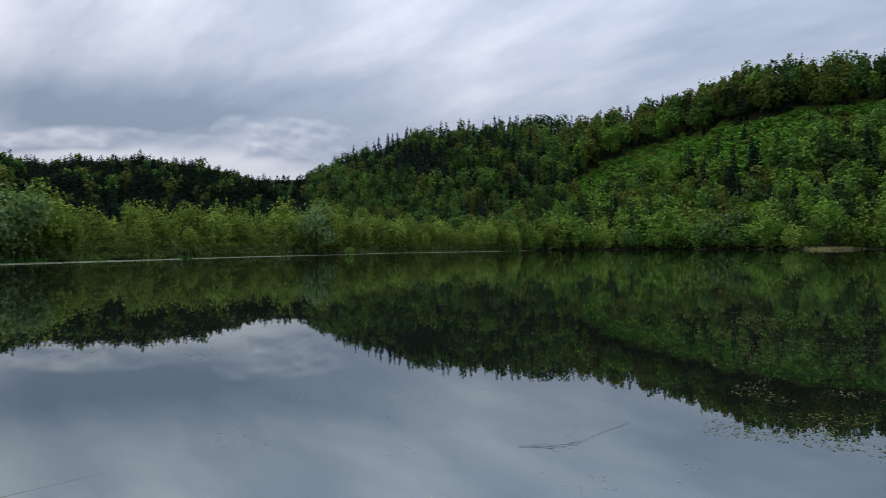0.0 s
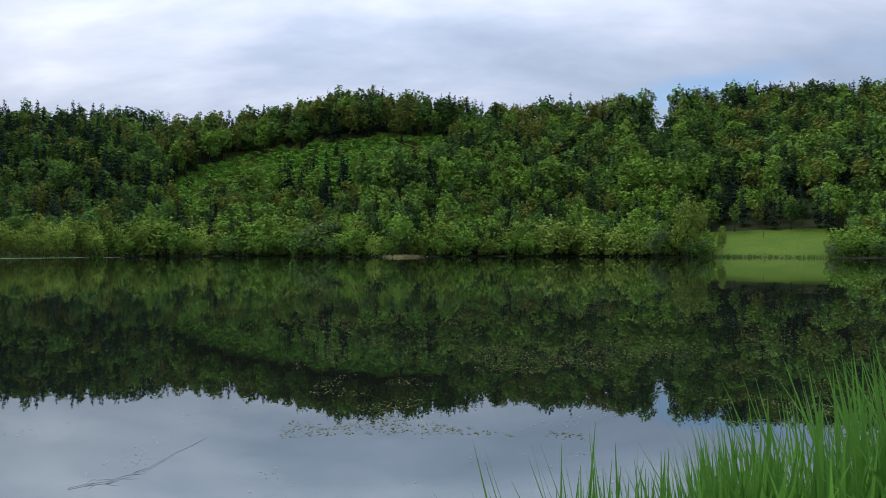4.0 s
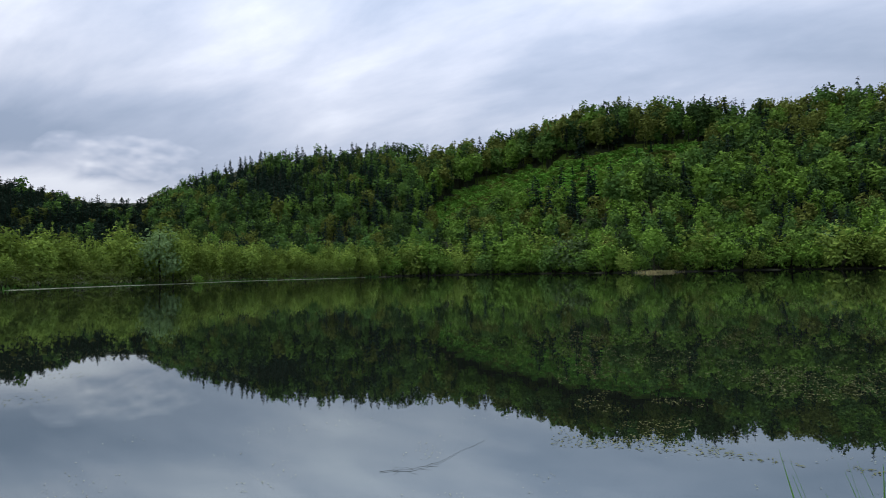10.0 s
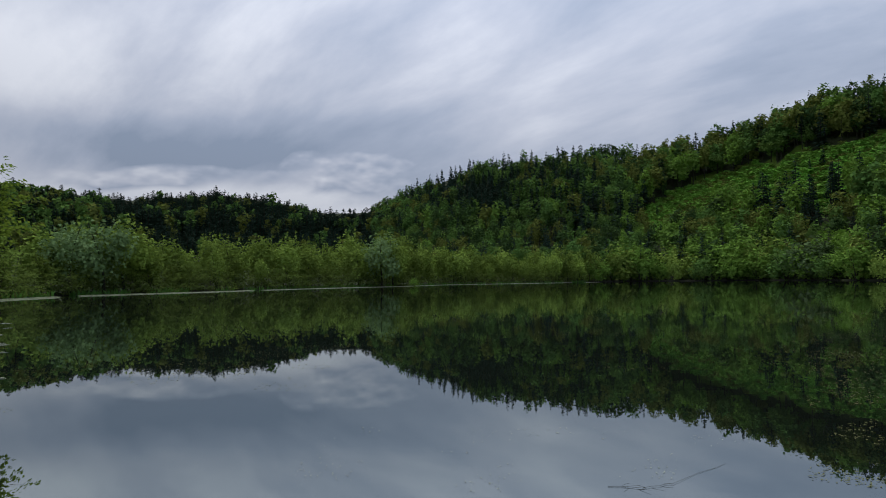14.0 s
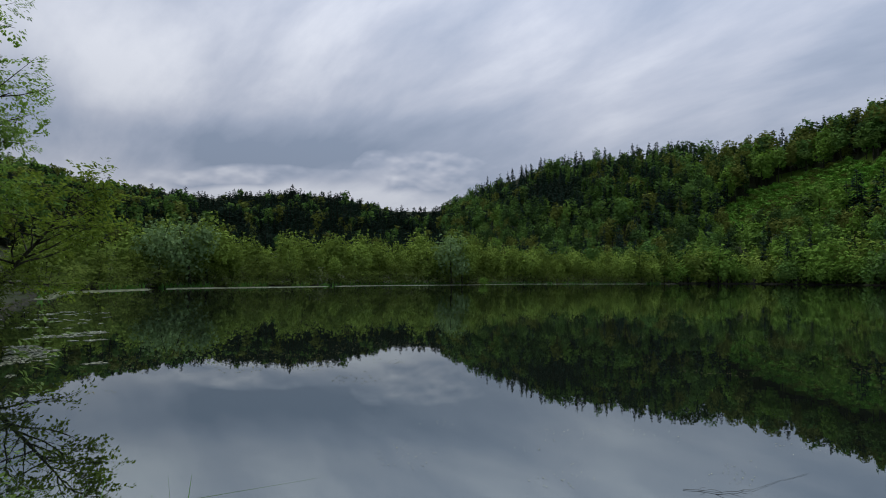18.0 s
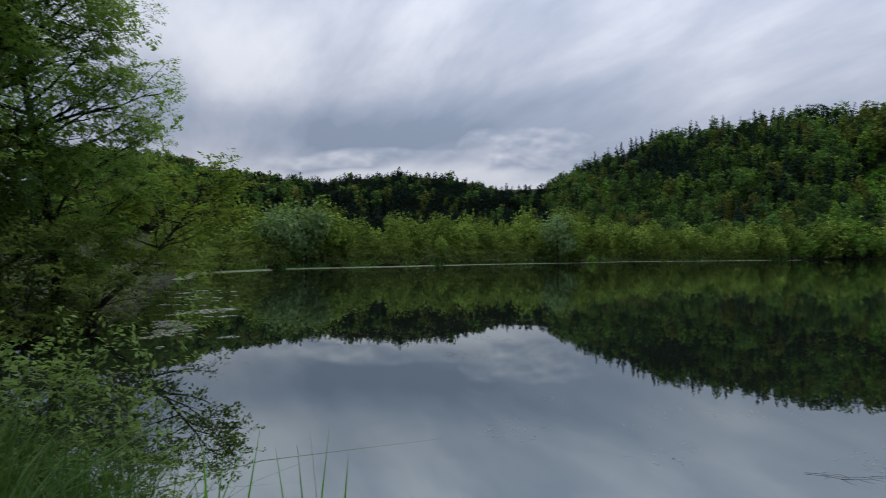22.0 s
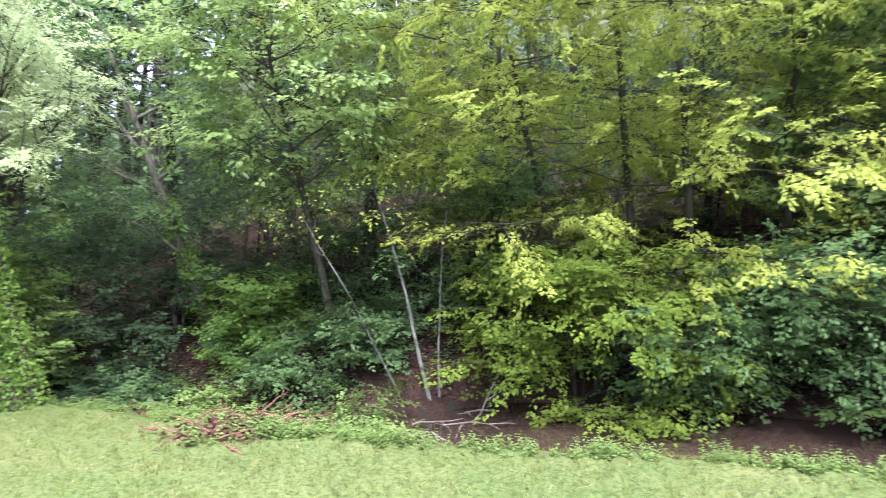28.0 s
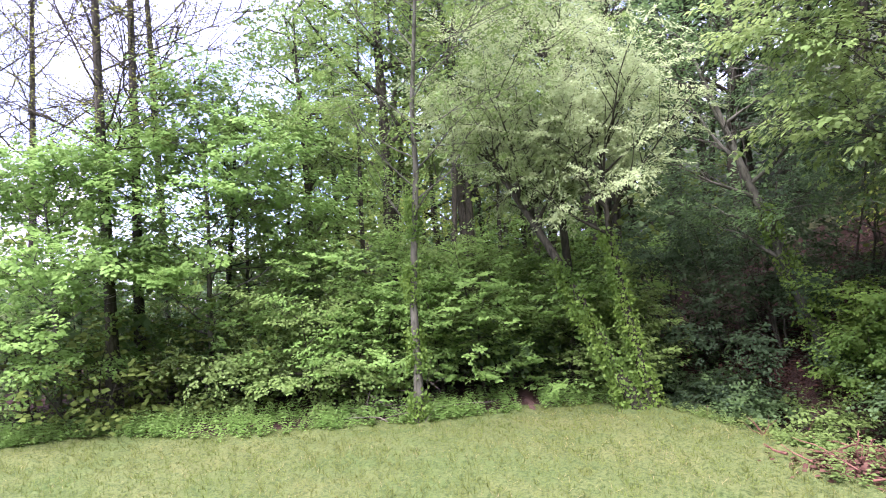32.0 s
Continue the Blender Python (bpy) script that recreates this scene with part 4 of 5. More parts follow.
near_tree("lakeside_tree", 84, 17.5, 13.0, 4.2, DEEPSHADE, BARK, "dark leafy tree shading the inlet", 205, r0=0.18, base=0.08, limbs=30, sub=6, twigs=5, per=42, size=0.120, flat=0.5, scatter=0.15, twig_len=0.8)
near_tree("lakeside_tree", 96, 16.5, 13.0, 4.8, DEEPSHADE, BARK, "dark leafy tree over the mouth of the stream", 206, r0=0.18, base=0.08, limbs=30, sub=6, twigs=5, per=42, size=0.120, flat=0.55, scatter=0.15, twig_len=0.8)
near_tree("streamside_tree", 99, 14.5, 12.5, 4.2, DEEP, BARK, "dark leafy tree above the stream mouth", 207, r0=0.10, base=0.12, limbs=24, sub=5, twigs=5, per=44, size=0.080, flat=0.6, scatter=0.12)
near_tree("streamside_tree", 107, 13.5, 10.0, 2.6, ALDER, GREYBARK, "slender tree with bare lower trunk on the stream bank", 208, lean=(-0.12, 0), r0=0.13, base=0.35, limbs=18, sub=5, twigs=4, per=46, size=0.065)
near_tree("streamside_tree", 103, 13.0, 11.0, 2.8, DEEP, GREYBARK, "tall dark-leaved tree leaning over the stream", 209, lean=(-0.2, 0), r0=0.12, base=0.3, limbs=16, sub=5, twigs=4, per=40, size=0.060)
for k, (az, d, h, w, m) in enumerate(((53.0, 20.6, 3.2, 1.9, ALDER), (58, 18.0, 3.8, 2.4, ALDER), (63, 16.8, 4.0, 2.3, ALDER), (68.5, 16.2, 3.6, 2.2, DEEP), (75, 15.8, 4.2, 2.4, DEEPSHADE),
                                      (82, 15.6, 3.6, 2.2, DEEPSHADE), (89, 15.6, 4.0, 2.3, DEEPSHADE), (95.5, 13.2, 3.4, 2.0, DEEPSHADE), (101, 12.2, 2.6, 1.6, DEEP), (111, 11.0, 3.4, 1.8, DEEP))):
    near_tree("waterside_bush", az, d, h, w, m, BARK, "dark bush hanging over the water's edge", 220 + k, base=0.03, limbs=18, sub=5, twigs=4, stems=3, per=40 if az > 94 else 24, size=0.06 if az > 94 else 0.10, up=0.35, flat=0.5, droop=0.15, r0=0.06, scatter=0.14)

# the wooded bank across the stream
near_tree("maple_tree", 120.5, 10.4, 7.2, 2.0, MAPLE, GREYBARK, "pale green young maple bending over the stream", 231, lean=(0, -0.1), r0=0.09, base=0.12, limbs=24, sub=6, twigs=4, per=40, size=0.085, wide=0.8, flat=0.75, leafflat=1.0)
near_tree("maple_tree", 127, 9.4, 4.0, 2.0, MAPLE, GREYBARK, "pale lime-green maple bough low over the stream", 232, lean=(0.1, -0.15), r0=0.07, base=0.2, limbs=16, sub=6, twigs=4, per=40, size=0.085, wide=0.8, flat=0.8, leafflat=1.0, droop=0.1)
near_tree("hornbeam_tree", 151, 9.3, 7.0, 3.0, LIME, BARK, "yellow-green hornbeam with layered hanging boughs", 233, lean=(0, -0.2), limb_r=0.22, r0=0.065, base=0.1, limbs=24, sub=8, twigs=6, per=36, size=0.052, scatter=0.05, twig_len=0.42, flat=0.85, leafflat=1.1, droop=0.35, up=0.2)
near_tree("hornbeam_tree", 139, 9.6, 7.2, 3.0, LIME, BARK, "yellow-green hornbeam above the stream bank", 234, lean=(0, -0.2), limb_r=0.22, r0=0.065, base=0.1, limbs=24, sub=8, twigs=6, per=36, size=0.052, scatter=0.05, twig_len=0.42, flat=0.85, leafflat=1.1, droop=0.3, up=0.2)
near_tree("hornbeam_tree", 161, 9.7, 6.8, 2.0, LIME, BARK, "yellow-green hornbeam spreading over the slope", 235, lean=(0, -0.2), limb_r=0.22, r0=0.065, base=0.2, limbs=22, sub=8, twigs=6, per=36, size=0.052, scatter=0.05, twig_len=0.42, flat=0.85, leafflat=1.1, droop=0.3, up=0.2)
near_tree("hornbeam_tree", 145.5, 9.0, 6.5, 2.6, LIME, BARK, "young yellow-green hornbeam hanging over the stream", 236, lean=(0, -0.2), limb_r=0.22, r0=0.065, base=0.3, limbs=20, sub=7, twigs=6, per=36, size=0.052, scatter=0.05, twig_len=0.42, flat=0.85, leafflat=1.1, droop=0.4, up=0.25)
near_tree("hornbeam_tree", 157.5, 9.2, 6.0, 2.4, LIME, BARK, "young yellow-green hornbeam with drooping boughs", 237, lean=(0, -0.2), limb_r=0.22, r0=0.065, base=0.35, limbs=20, sub=7, twigs=6, per=36, size=0.052, scatter=0.05, twig_len=0.42, flat=0.85, leafflat=1.1, droop=0.4, up=0.25)
near_tree("hornbeam_tree", 132.5, 10.0, 7.0, 2.6, LIME, BARK, "yellow-green hornbeam behind the pale maple", 238, lean=(0, -0.2), limb_r=0.22, r0=0.065, base=0.35, limbs=20, sub=7, twigs=6, per=36, size=0.052, scatter=0.05, twig_len=0.42, flat=0.85, leafflat=1.1, droop=0.3, up=0.25)
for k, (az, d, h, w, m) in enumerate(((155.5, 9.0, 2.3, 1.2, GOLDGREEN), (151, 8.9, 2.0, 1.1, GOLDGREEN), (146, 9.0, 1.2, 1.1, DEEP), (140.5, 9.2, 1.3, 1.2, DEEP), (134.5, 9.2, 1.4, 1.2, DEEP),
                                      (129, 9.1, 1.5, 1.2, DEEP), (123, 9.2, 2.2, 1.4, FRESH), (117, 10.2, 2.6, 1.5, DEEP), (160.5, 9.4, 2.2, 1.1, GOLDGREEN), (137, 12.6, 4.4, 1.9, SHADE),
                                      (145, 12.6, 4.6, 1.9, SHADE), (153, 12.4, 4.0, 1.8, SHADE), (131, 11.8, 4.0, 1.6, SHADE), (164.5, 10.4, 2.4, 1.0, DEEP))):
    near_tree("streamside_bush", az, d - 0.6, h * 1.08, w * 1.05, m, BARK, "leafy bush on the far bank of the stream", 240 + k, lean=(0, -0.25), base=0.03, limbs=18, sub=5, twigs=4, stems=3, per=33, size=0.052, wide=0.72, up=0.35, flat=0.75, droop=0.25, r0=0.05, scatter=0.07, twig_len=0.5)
near_tree("birch_tree", 169.0, 8.15, 3.9, 1.1, LIME, BIRCH, "slender pale-barked birch leaning over the stream", 261, lean=(0.14, -0.03), r0=0.027, limb_r=0.16, base=0.6, limbs=9, sub=4, twigs=3, per=10, size=0.049, flat=0.8, leafflat=1.0, droop=0.2)
near_tree("birch_tree", 168.3, 8.2, 3.0, 0.8, DEEP, BIRCH, "thin pale birch stem beside a larger one", 262, lean=(-0.05, 0.0), r0=0.016, limb_r=0.16, base=0.5, limbs=8, sub=3, twigs=3, per=18, size=0.049)
near_tree("birch_tree", 171.6, 8.15, 3.0, 0.9, LIME, BIRCH, "thin pale birch slanting up from the stream bank", 263, lean=(0.36, 0.0), r0=0.018, limb_r=0.16, base=0.65, limbs=6, sub=3, twigs=3, per=8, size=0.049, flat=0.8, leafflat=1.0, droop=0.2)
near_tree("leaning_trunk_tree", 187.2, 10.2, 5.2, 1.3, DEEP, GREYBARK, "grey leaning tree overgrown with climbing leaves", 264, lean=(0.22, 0.0), r0=0.1, base=0.3, limbs=12, sub=5, twigs=4, per=32, size=0.055, flat=0.8, leafflat=1.0, ivy=1.8)
near_tree("slope_tree", 177.5, 9.3, 4.7, 1.55, MAPLE, BARK, "light green tree arching over the dark hollow", 265, lean=(0.05, -0.28), r0=0.07, limb_r=0.3, base=0.5, limbs=24, sub=6, twigs=4, per=34, size=0.078, flat=0.8, leafflat=1.1, droop=0.15)
near_tree("bare_tree", 180.5, 11.2, 5.6, 2.6, DEEP, GREYBARK, "dead grey branches tangled under the green crown", 267, lean=(0.05, -0.2), r0=0.06, base=0.4, limbs=14, sub=6, twigs=4, per=1, size=0.05, flat=0.3, up=0.15, limb_r=0.3, twiggy=0.006, droop=0.2)
near_tree("slope_tree", 174.5, 10.5, 8.0, 3.2, DEEP, BARK, "dark green tree on the leaf-strewn slope", 266, lean=(0, -0.22), r0=0.12, base=0.3, limbs=18, sub=5, twigs=4, per=32, size=0.060, flat=0.8, leafflat=1.0)
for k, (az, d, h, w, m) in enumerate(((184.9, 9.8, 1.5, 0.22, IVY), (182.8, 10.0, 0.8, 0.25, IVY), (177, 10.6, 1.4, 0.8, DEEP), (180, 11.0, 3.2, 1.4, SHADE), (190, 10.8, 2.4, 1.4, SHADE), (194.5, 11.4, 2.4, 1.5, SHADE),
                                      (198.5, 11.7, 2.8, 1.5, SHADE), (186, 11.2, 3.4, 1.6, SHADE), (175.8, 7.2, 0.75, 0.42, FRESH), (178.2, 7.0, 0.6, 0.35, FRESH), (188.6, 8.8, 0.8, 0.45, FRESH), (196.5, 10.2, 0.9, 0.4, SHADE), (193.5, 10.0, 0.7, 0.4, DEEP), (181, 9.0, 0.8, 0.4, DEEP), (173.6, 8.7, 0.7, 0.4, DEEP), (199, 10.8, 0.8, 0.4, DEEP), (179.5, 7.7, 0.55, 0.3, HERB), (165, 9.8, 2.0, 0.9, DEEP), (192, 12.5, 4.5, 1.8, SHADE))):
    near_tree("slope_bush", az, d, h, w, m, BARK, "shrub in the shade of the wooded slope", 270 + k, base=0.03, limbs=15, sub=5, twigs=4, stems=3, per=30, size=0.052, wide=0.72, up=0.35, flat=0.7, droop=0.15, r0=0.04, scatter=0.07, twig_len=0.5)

# tall trees closing the slope above the hollow, shade put into their leaf colour
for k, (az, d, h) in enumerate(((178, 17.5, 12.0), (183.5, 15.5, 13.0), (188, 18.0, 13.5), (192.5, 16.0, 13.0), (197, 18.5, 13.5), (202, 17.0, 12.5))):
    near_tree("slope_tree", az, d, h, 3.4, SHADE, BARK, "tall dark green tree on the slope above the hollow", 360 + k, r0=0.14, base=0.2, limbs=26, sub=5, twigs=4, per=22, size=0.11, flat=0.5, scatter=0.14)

# the end of the lawn
near_tree("willow_tree", 201.2, 8.7, 4.5, 1.5, WILLOW, BARK, "old grey-leaved willow leaning over, ivy on its stem", 301, lean=(0.62, 0.0), r0=0.10, base=0.6, limbs=16, sub=7, twigs=5, per=62, size=0.052, wide=0.32, flat=0.25, up=0.7, limb_r=0.34, ivy=1.7, scatter=0.06, twig_len=0.45)
near_tree("willow_tree", 200.4, 8.8, 3.9, 1.35, WILLOW, BARK, "grey-leaved willow stem wrapped in bright ivy", 300, lean=(0.26, 0.0), r0=0.08, base=0.6, limbs=14, sub=7, twigs=5, per=62, size=0.052, wide=0.32, flat=0.25, up=0.7, limb_r=0.34, ivy=2.2, scatter=0.06, twig_len=0.45)
near_tree("willow_tree", 206.5, 10.2, 6.0, 1.9, WILLOW, BARK, "silver-green willow crown above the path", 302, lean=(0.05, 0.0), r0=0.09, base=0.45, limbs=20, sub=6, twigs=5, per=62, size=0.052, wide=0.34, flat=0.3, up=0.5, scatter=0.1)
near_tree("ivy_tree", 220.0, 8.5, 6.6, 2.0, FRESH, GREYBARK, "slim grey tree with ivy on its trunk", 303, lean=(0.03, 0.0), r0=0.062, base=0.38, limbs=24, sub=6, twigs=5, per=26, size=0.055, wide=0.5, flat=0.5, up=0.5, limb_r=0.2, ivy=2.9)
near_tree("maple_tree", 237, 10.8, 4.3, 2.0, BRIGHT, GREYBARK, "bright green maple at the lawn edge", 304, limb_r=0.25, r0=0.06, base=0.28, limbs=24, sub=6, twigs=4, per=58, size=0.068, wide=0.8, flat=0.8, leafflat=1.1)
near_tree("maple_tree", 247.5, 10.6, 3.2, 1.6, BRIGHT, GREYBARK, "bright green young maple beside tall alders", 305, limb_r=0.25, r0=0.06, base=0.25, limbs=18, sub=6, twigs=4, per=54, size=0.068, wide=0.8, flat=0.8, leafflat=1.1)
near_tree("woodland_tree", 229, 13.5, 8.4, 1.3, BRIGHT, BARK, "fresh green tree behind the lawn", 306, r0=0.11, base=0.3, limbs=18, sub=5, twigs=4, per=30, size=0.070, wide=0.75)
for k, (az, d, h) in enumerate(((243.9, 10.6, 11.0), (242.1, 11.5, 11.5), (240.3, 13.7, 12.0), (249.5, 15.0, 11.0), (252.5, 14.0, 10.0))):
    near_tree("alder_tree", az, d, h, 2.3, OLIVE, BARK, "tall dark-trunked alder with thin opening leaves", 310 + k, wander=0.012, r0=0.095, base=0.28, limbs=30, sub=8, twigs=5, per=6, size=0.049, up=0.6, flat=0.3, twig_len=0.5, limb_r=0.22, twiggy=0.005)
near_tree("bare_tree", 208.5, 13.0, 9.0, 2.0, OLIVE, GREYBARK, "twiggy half-bare tree above the path", 318, r0=0.13, base=0.4, limbs=24, sub=8, twigs=6, per=1, size=0.049, flat=0.2, up=0.3, ivy=4.5, limb_r=0.25, twiggy=0.006)
for k, (az, d, h, w, m) in enumerate(((224.5, 9.9, 1.9, 1.2, BRIGHT), (228.5, 10.0, 1.7, 1.1, FRESH), (233, 10.4, 1.1, 0.9, HERB), (238.5, 12.0, 1.5, 1.1, HERB), (243.5, 12.8, 1.4, 1.0, HERB), (214.5, 11.0, 2.6, 1.2, FRESH),
                                      (249, 11.0, 1.8, 1.2, BRIGHT), (253.5, 11.4, 2.6, 1.5, WILLOW), (222, 11.5, 3.0, 1.5, FRESH), (230.5, 12.0, 3.0, 1.6, FRESH), (206, 11.6, 1.8, 1.0, FRESH), (208.5, 12.8, 3.4, 1.3, BRIGHT), (204.5, 12.2, 2.8, 1.1, BRIGHT), (217, 12.5, 3.2, 1.5, BRIGHT))):
    near_tree("undergrowth_bush", az, d, h, w, m, BARK, "leafy undergrowth bush at the edge of the lawn", 330 + k, base=0.03, limbs=14, sub=5, twigs=4, stems=3, per=30, size=0.052, wide=0.72, up=0.4, flat=0.75, droop=0.1, r0=0.035, scatter=0.07, twig_len=0.5, leafflat=1.0)

# slim trees and saplings standing behind the end of the lawn
for k, (az, d, h, r, m, bk) in enumerate(((216.9, 12.4, 9.5, 0.07, DEEP, BARK), (214.4, 12.8, 9.0, 0.10, DEEP, BARK), (213.7, 14.2, 10.0, 0.07, FRESH, BIRCH), (212.3, 13.4, 9.0, 0.06, DEEP, BARK), (209.8, 15.0, 10.0, 0.08, BEECH, BARK),
                                          (228.0, 13.0, 7.4, 0.08, BRIGHT, BARK), (224.2, 12.6, 8.5, 0.06, FRESH, BARK), (235.8, 12.0, 5.2, 0.07, FRESH, BARK), (234.3, 12.2, 5.0, 0.05, FRESH, GREYBARK), (231.2, 13.2, 5.4, 0.06, BRIGHT, BARK),
                                          (226.2, 15.0, 10.0, 0.08, BEECH, BARK), (219.0, 15.2, 10.0, 0.09, BEECH, BARK), (222.0, 14.0, 9.5, 0.07, BRIGHT, BARK))):
    near_tree("slim_tree", az, d, h, 1.7, m, bk, "slim dark-stemmed tree in the wood behind the lawn", 420 + k, lean=(0.03 * (k % 3 - 1), 0), wander=0.02, r0=r, base=0.55 if az < 218 else 0.32, limbs=13, sub=4, twigs=3, per=30, size=0.070, wide=0.7, up=0.3, flat=0.85, leafflat=1.2, limb_r=0.25)
for k, (az, d, h, w, m) in enumerate(((225.5, 10.3, 2.4, 1.3, BRIGHT), (220.5, 10.6, 2.1, 1.1, BRIGHT), (216.3, 11.2, 2.3, 1.1, BRIGHT), (229.5, 11.2, 2.2, 1.2, BRIGHT), (213.3, 11.0, 1.8, 0.9, BRIGHT), (206.8, 11.4, 2.2, 1.0, BRIGHT), (234.5, 11.0, 1.6, 1.0, BRIGHT), (204.6, 10.8, 1.8, 0.8, FRESH), (207.3, 9.9, 1.7, 0.8, BRIGHT), (214.2, 10.0, 1.9, 0.9, BRIGHT), (217.8, 9.7, 1.8, 0.9, BRIGHT), (223.0, 9.8, 1.7, 0.9, BRIGHT), (203.2, 9.9, 1.3, 0.6, FRESH))):
    near_tree("sapling", az, d, h, w, m, BARK, "young beech sapling with flat layered sprays", 440 + k, r0=0.025, base=0.12, limbs=13, sub=5, twigs=4, per=27, size=0.056, wide=0.7, up=0.22, flat=0.92, leafflat=1.4, scatter=0.04, twig_len=0.4, limb_r=0.3)

# deeper in the wood: a few grown trees, copied
back, deep = [], []
for k, (m, bk) in enumerate(((BEECH, BARK), (FRESH, BARK), (DEEP, BARK), (LIME, BARK), (BEECH, GREYBARK))):
    back.append(tree_thing("woodland_tree", (0, 0, 0), "tall slender woodland tree with dark trunk", "tree", m, bk, 360 + k, group="trees of the near wood", h=13.0, r0=0.14, base=0.28, spread=2.8,
                           thin=False, limbs=20, sub=5, twigs=3, up=0.45, flat=0.5, per=17, size=0.115, wide=0.75, scatter=0.2, twig_len=0.8))
    deep.append(tree_thing("woodland_tree", (0, 0, 0), "tall slender woodland tree with dark trunk", "tree", m, bk, 370 + k, group="trees of the near wood", h=13.0, r0=0.14, base=0.28, spread=2.8,
                           thin=False, limbs=18, sub=4, twigs=3, up=0.45, flat=0.5, per=5, size=0.29, wide=0.75, scatter=0.2, twig_len=0.8))
rng = np.random.default_rng(77)
spots = [(az + rng.uniform(-1.5, 1.5), d + rng.uniform(-1.2, 1.2)) for d, step in ((14.5, 7.5), (19, 6.0), (25, 5.0)) for az in np.arange(97, 199, step)]
spots += [(az + rng.uniform(-1, 1), d + rng.uniform(-1, 1)) for d, step in ((14, 6.0), (18, 5.0), (24, 4.0)) for az in np.arange(203, 227, step)]
spots += [(az, d) for az, d in ((62, 27), (84, 23), (92, 22), (85, 32), (59, 24), (64, 23), (80, 21.5), (88, 21), (96, 20), (82, 28), (90, 27))]
spots += [(188, 22), (191, 20), (194, 23), (197, 20.5), (184, 21), (200, 22.5)]
spots = [(a, d) for a, d in spots if not (d < 16 and (100 < a < 109 or 186 < a < 196))]
for n, (az, d) in enumerate(spots):
    k = rng.choice([0, 1, 2, 2, 3, 4]) if 97 < az < 200 else rng.choice([0, 2, 2, 4] if 197 < az < 217 else [0, 1, 1, 3])
    p = place(az, d)
    s = rng.uniform(0.8, 1.1)
    kinds = back if d < 20.3 else deep
    first = [ob for ob in kinds if ob.location.length < 0.1]
    if first:
        first[0].location, first[0].scale = (p.x, p.y, p.z - 0.1), (s, s, s)
        continue
    c = copy_thing(kinds[k], pose(p.x, p.y, p.z - 0.1, 0, 0, float(rng.uniform(0, 360))))
    c.scale = (s, s, s)


for az in np.arange(198, 228, 2.6):
    for d in (30, 36):
        p, s = place(az + float(rng.uniform(-1, 1)), d + float(rng.uniform(-2, 2))), float(rng.uniform(0.8, 1.0))
        c = copy_thing(deep[int(rng.choice([0, 1, 2, 4]))], pose(p.x, p.y, p.z - 2.5, 0, 0, float(rng.uniform(0, 360))))
        c.scale = (s * 1.2, s * 1.2, s)
        stand(UNDER[int(rng.integers(0, 2))], az, d - 3, float(rng.uniform(1.4, 2.2)), 1.3)

# ---- reeds, grass and herbs ----
def blades(name, label, category, mat, spots, seed, h=(1.0, 1.5), w=0.02, curve=0.35, seg=5, parent=None, crest=None):
    """Long curved blades from arrays of roots."""
    rng = np.random.default_rng(seed)
    roots = np.array(spots, float)
    n = len(roots)
    g = rng.uniform(0, 2 * np.pi, n)
    out = np.stack([np.cos(g), np.sin(g), 0 * g], 1)
    side = np.stack([-np.sin(g + rng.normal(0, 0.5, n)), np.cos(g), 0 * g], 1)
    hh = rng.uniform(*h, n)[:, None]
    if crest is not None:
        # the tops are fitted to the camera's view of the bed: crest gives the height of the tips by azimuth and
        # distance
        tip = np.array([crest(math.degrees(math.atan2(-x, y)), math.hypot(x, y)) for x, y, _ in roots])
        hh = np.maximum(tip - roots[:, 2], 0.3)[:, None] * rng.uniform(*h, n)[:, None]
    bend = np.abs(rng.normal(0, curve, n))[:, None] + 0.05
    wide = w * rng.uniform(0.6, 1.4, n)[:, None]
    rows = []
    for k in range(seg + 1):
        u = k / seg
        c = roots + out * bend * hh * u**2.2 + np.array([0, 0, 1]) * hh * (u - 0.35 * np.minimum(bend, 1.2) * u**2.6)
        t = wide * (1 - u**1.6) * (0.55 + 0.9 * u) / 2 + 0.0006
        rows.append(np.stack([c - side * t, c + side * t], 1))
    v = np.stack(rows, 1).reshape(n, -1, 3)
    f = np.array([[2 * k, 2 * k + 1, 2 * k + 3, 2 * k + 2] for k in range(seg)])
    faces = (np.arange(n)[:, None, None] * 2 * (seg + 1) + f[None]).reshape(-1, 4)
    ob = mesh_object(name, v.reshape(-1, 3), faces, [mat], parent=parent)
    return tagged(ob, label, category, kind="stuff") if parent is None else ob


def sprinkle(rng, n, az0, az1, r0, r1, keep=None, drop=0.05):
    out = []
    while len(out) < n:
        az, r = rng.uniform(az0, az1), math.sqrt(rng.uniform(r0 * r0, r1 * r1))
        if keep is None or rng.random() < keep(az, r):
            p = place(az, r)
            out.append((p.x, p.y, max(p.z, -0.25) - drop))
    return out


rng = np.random.default_rng(5)
def bank(a, r, out=0.6):
    return 1.0 if r < NEAR(a) + out else 0.0


# the outline of the reed beds against the water: angle of the tips, fitted to the camera's view from beside them
BROW = table("-90:-3.5 -80:-3.6 -69:-6.0 -62:-10.6 -58:-13.2 -55:-15 -50:-15.8 -46:-15.4 -42:-14.4 -39:-16.5 -36:-18.2 -28:-19.6 28:-18 45:-15.5 50:-12.5 57:-10.5 62:-7.5 67:-5.2 72:-5.2 78:-6.2 87:-8.2 95:-11 104:-14")
BESIDE = Vector((0.57, 0.38, 2.0))


def crest(a, r):
    return 2.0 + r * math.tan(radians(float(BROW(a))))


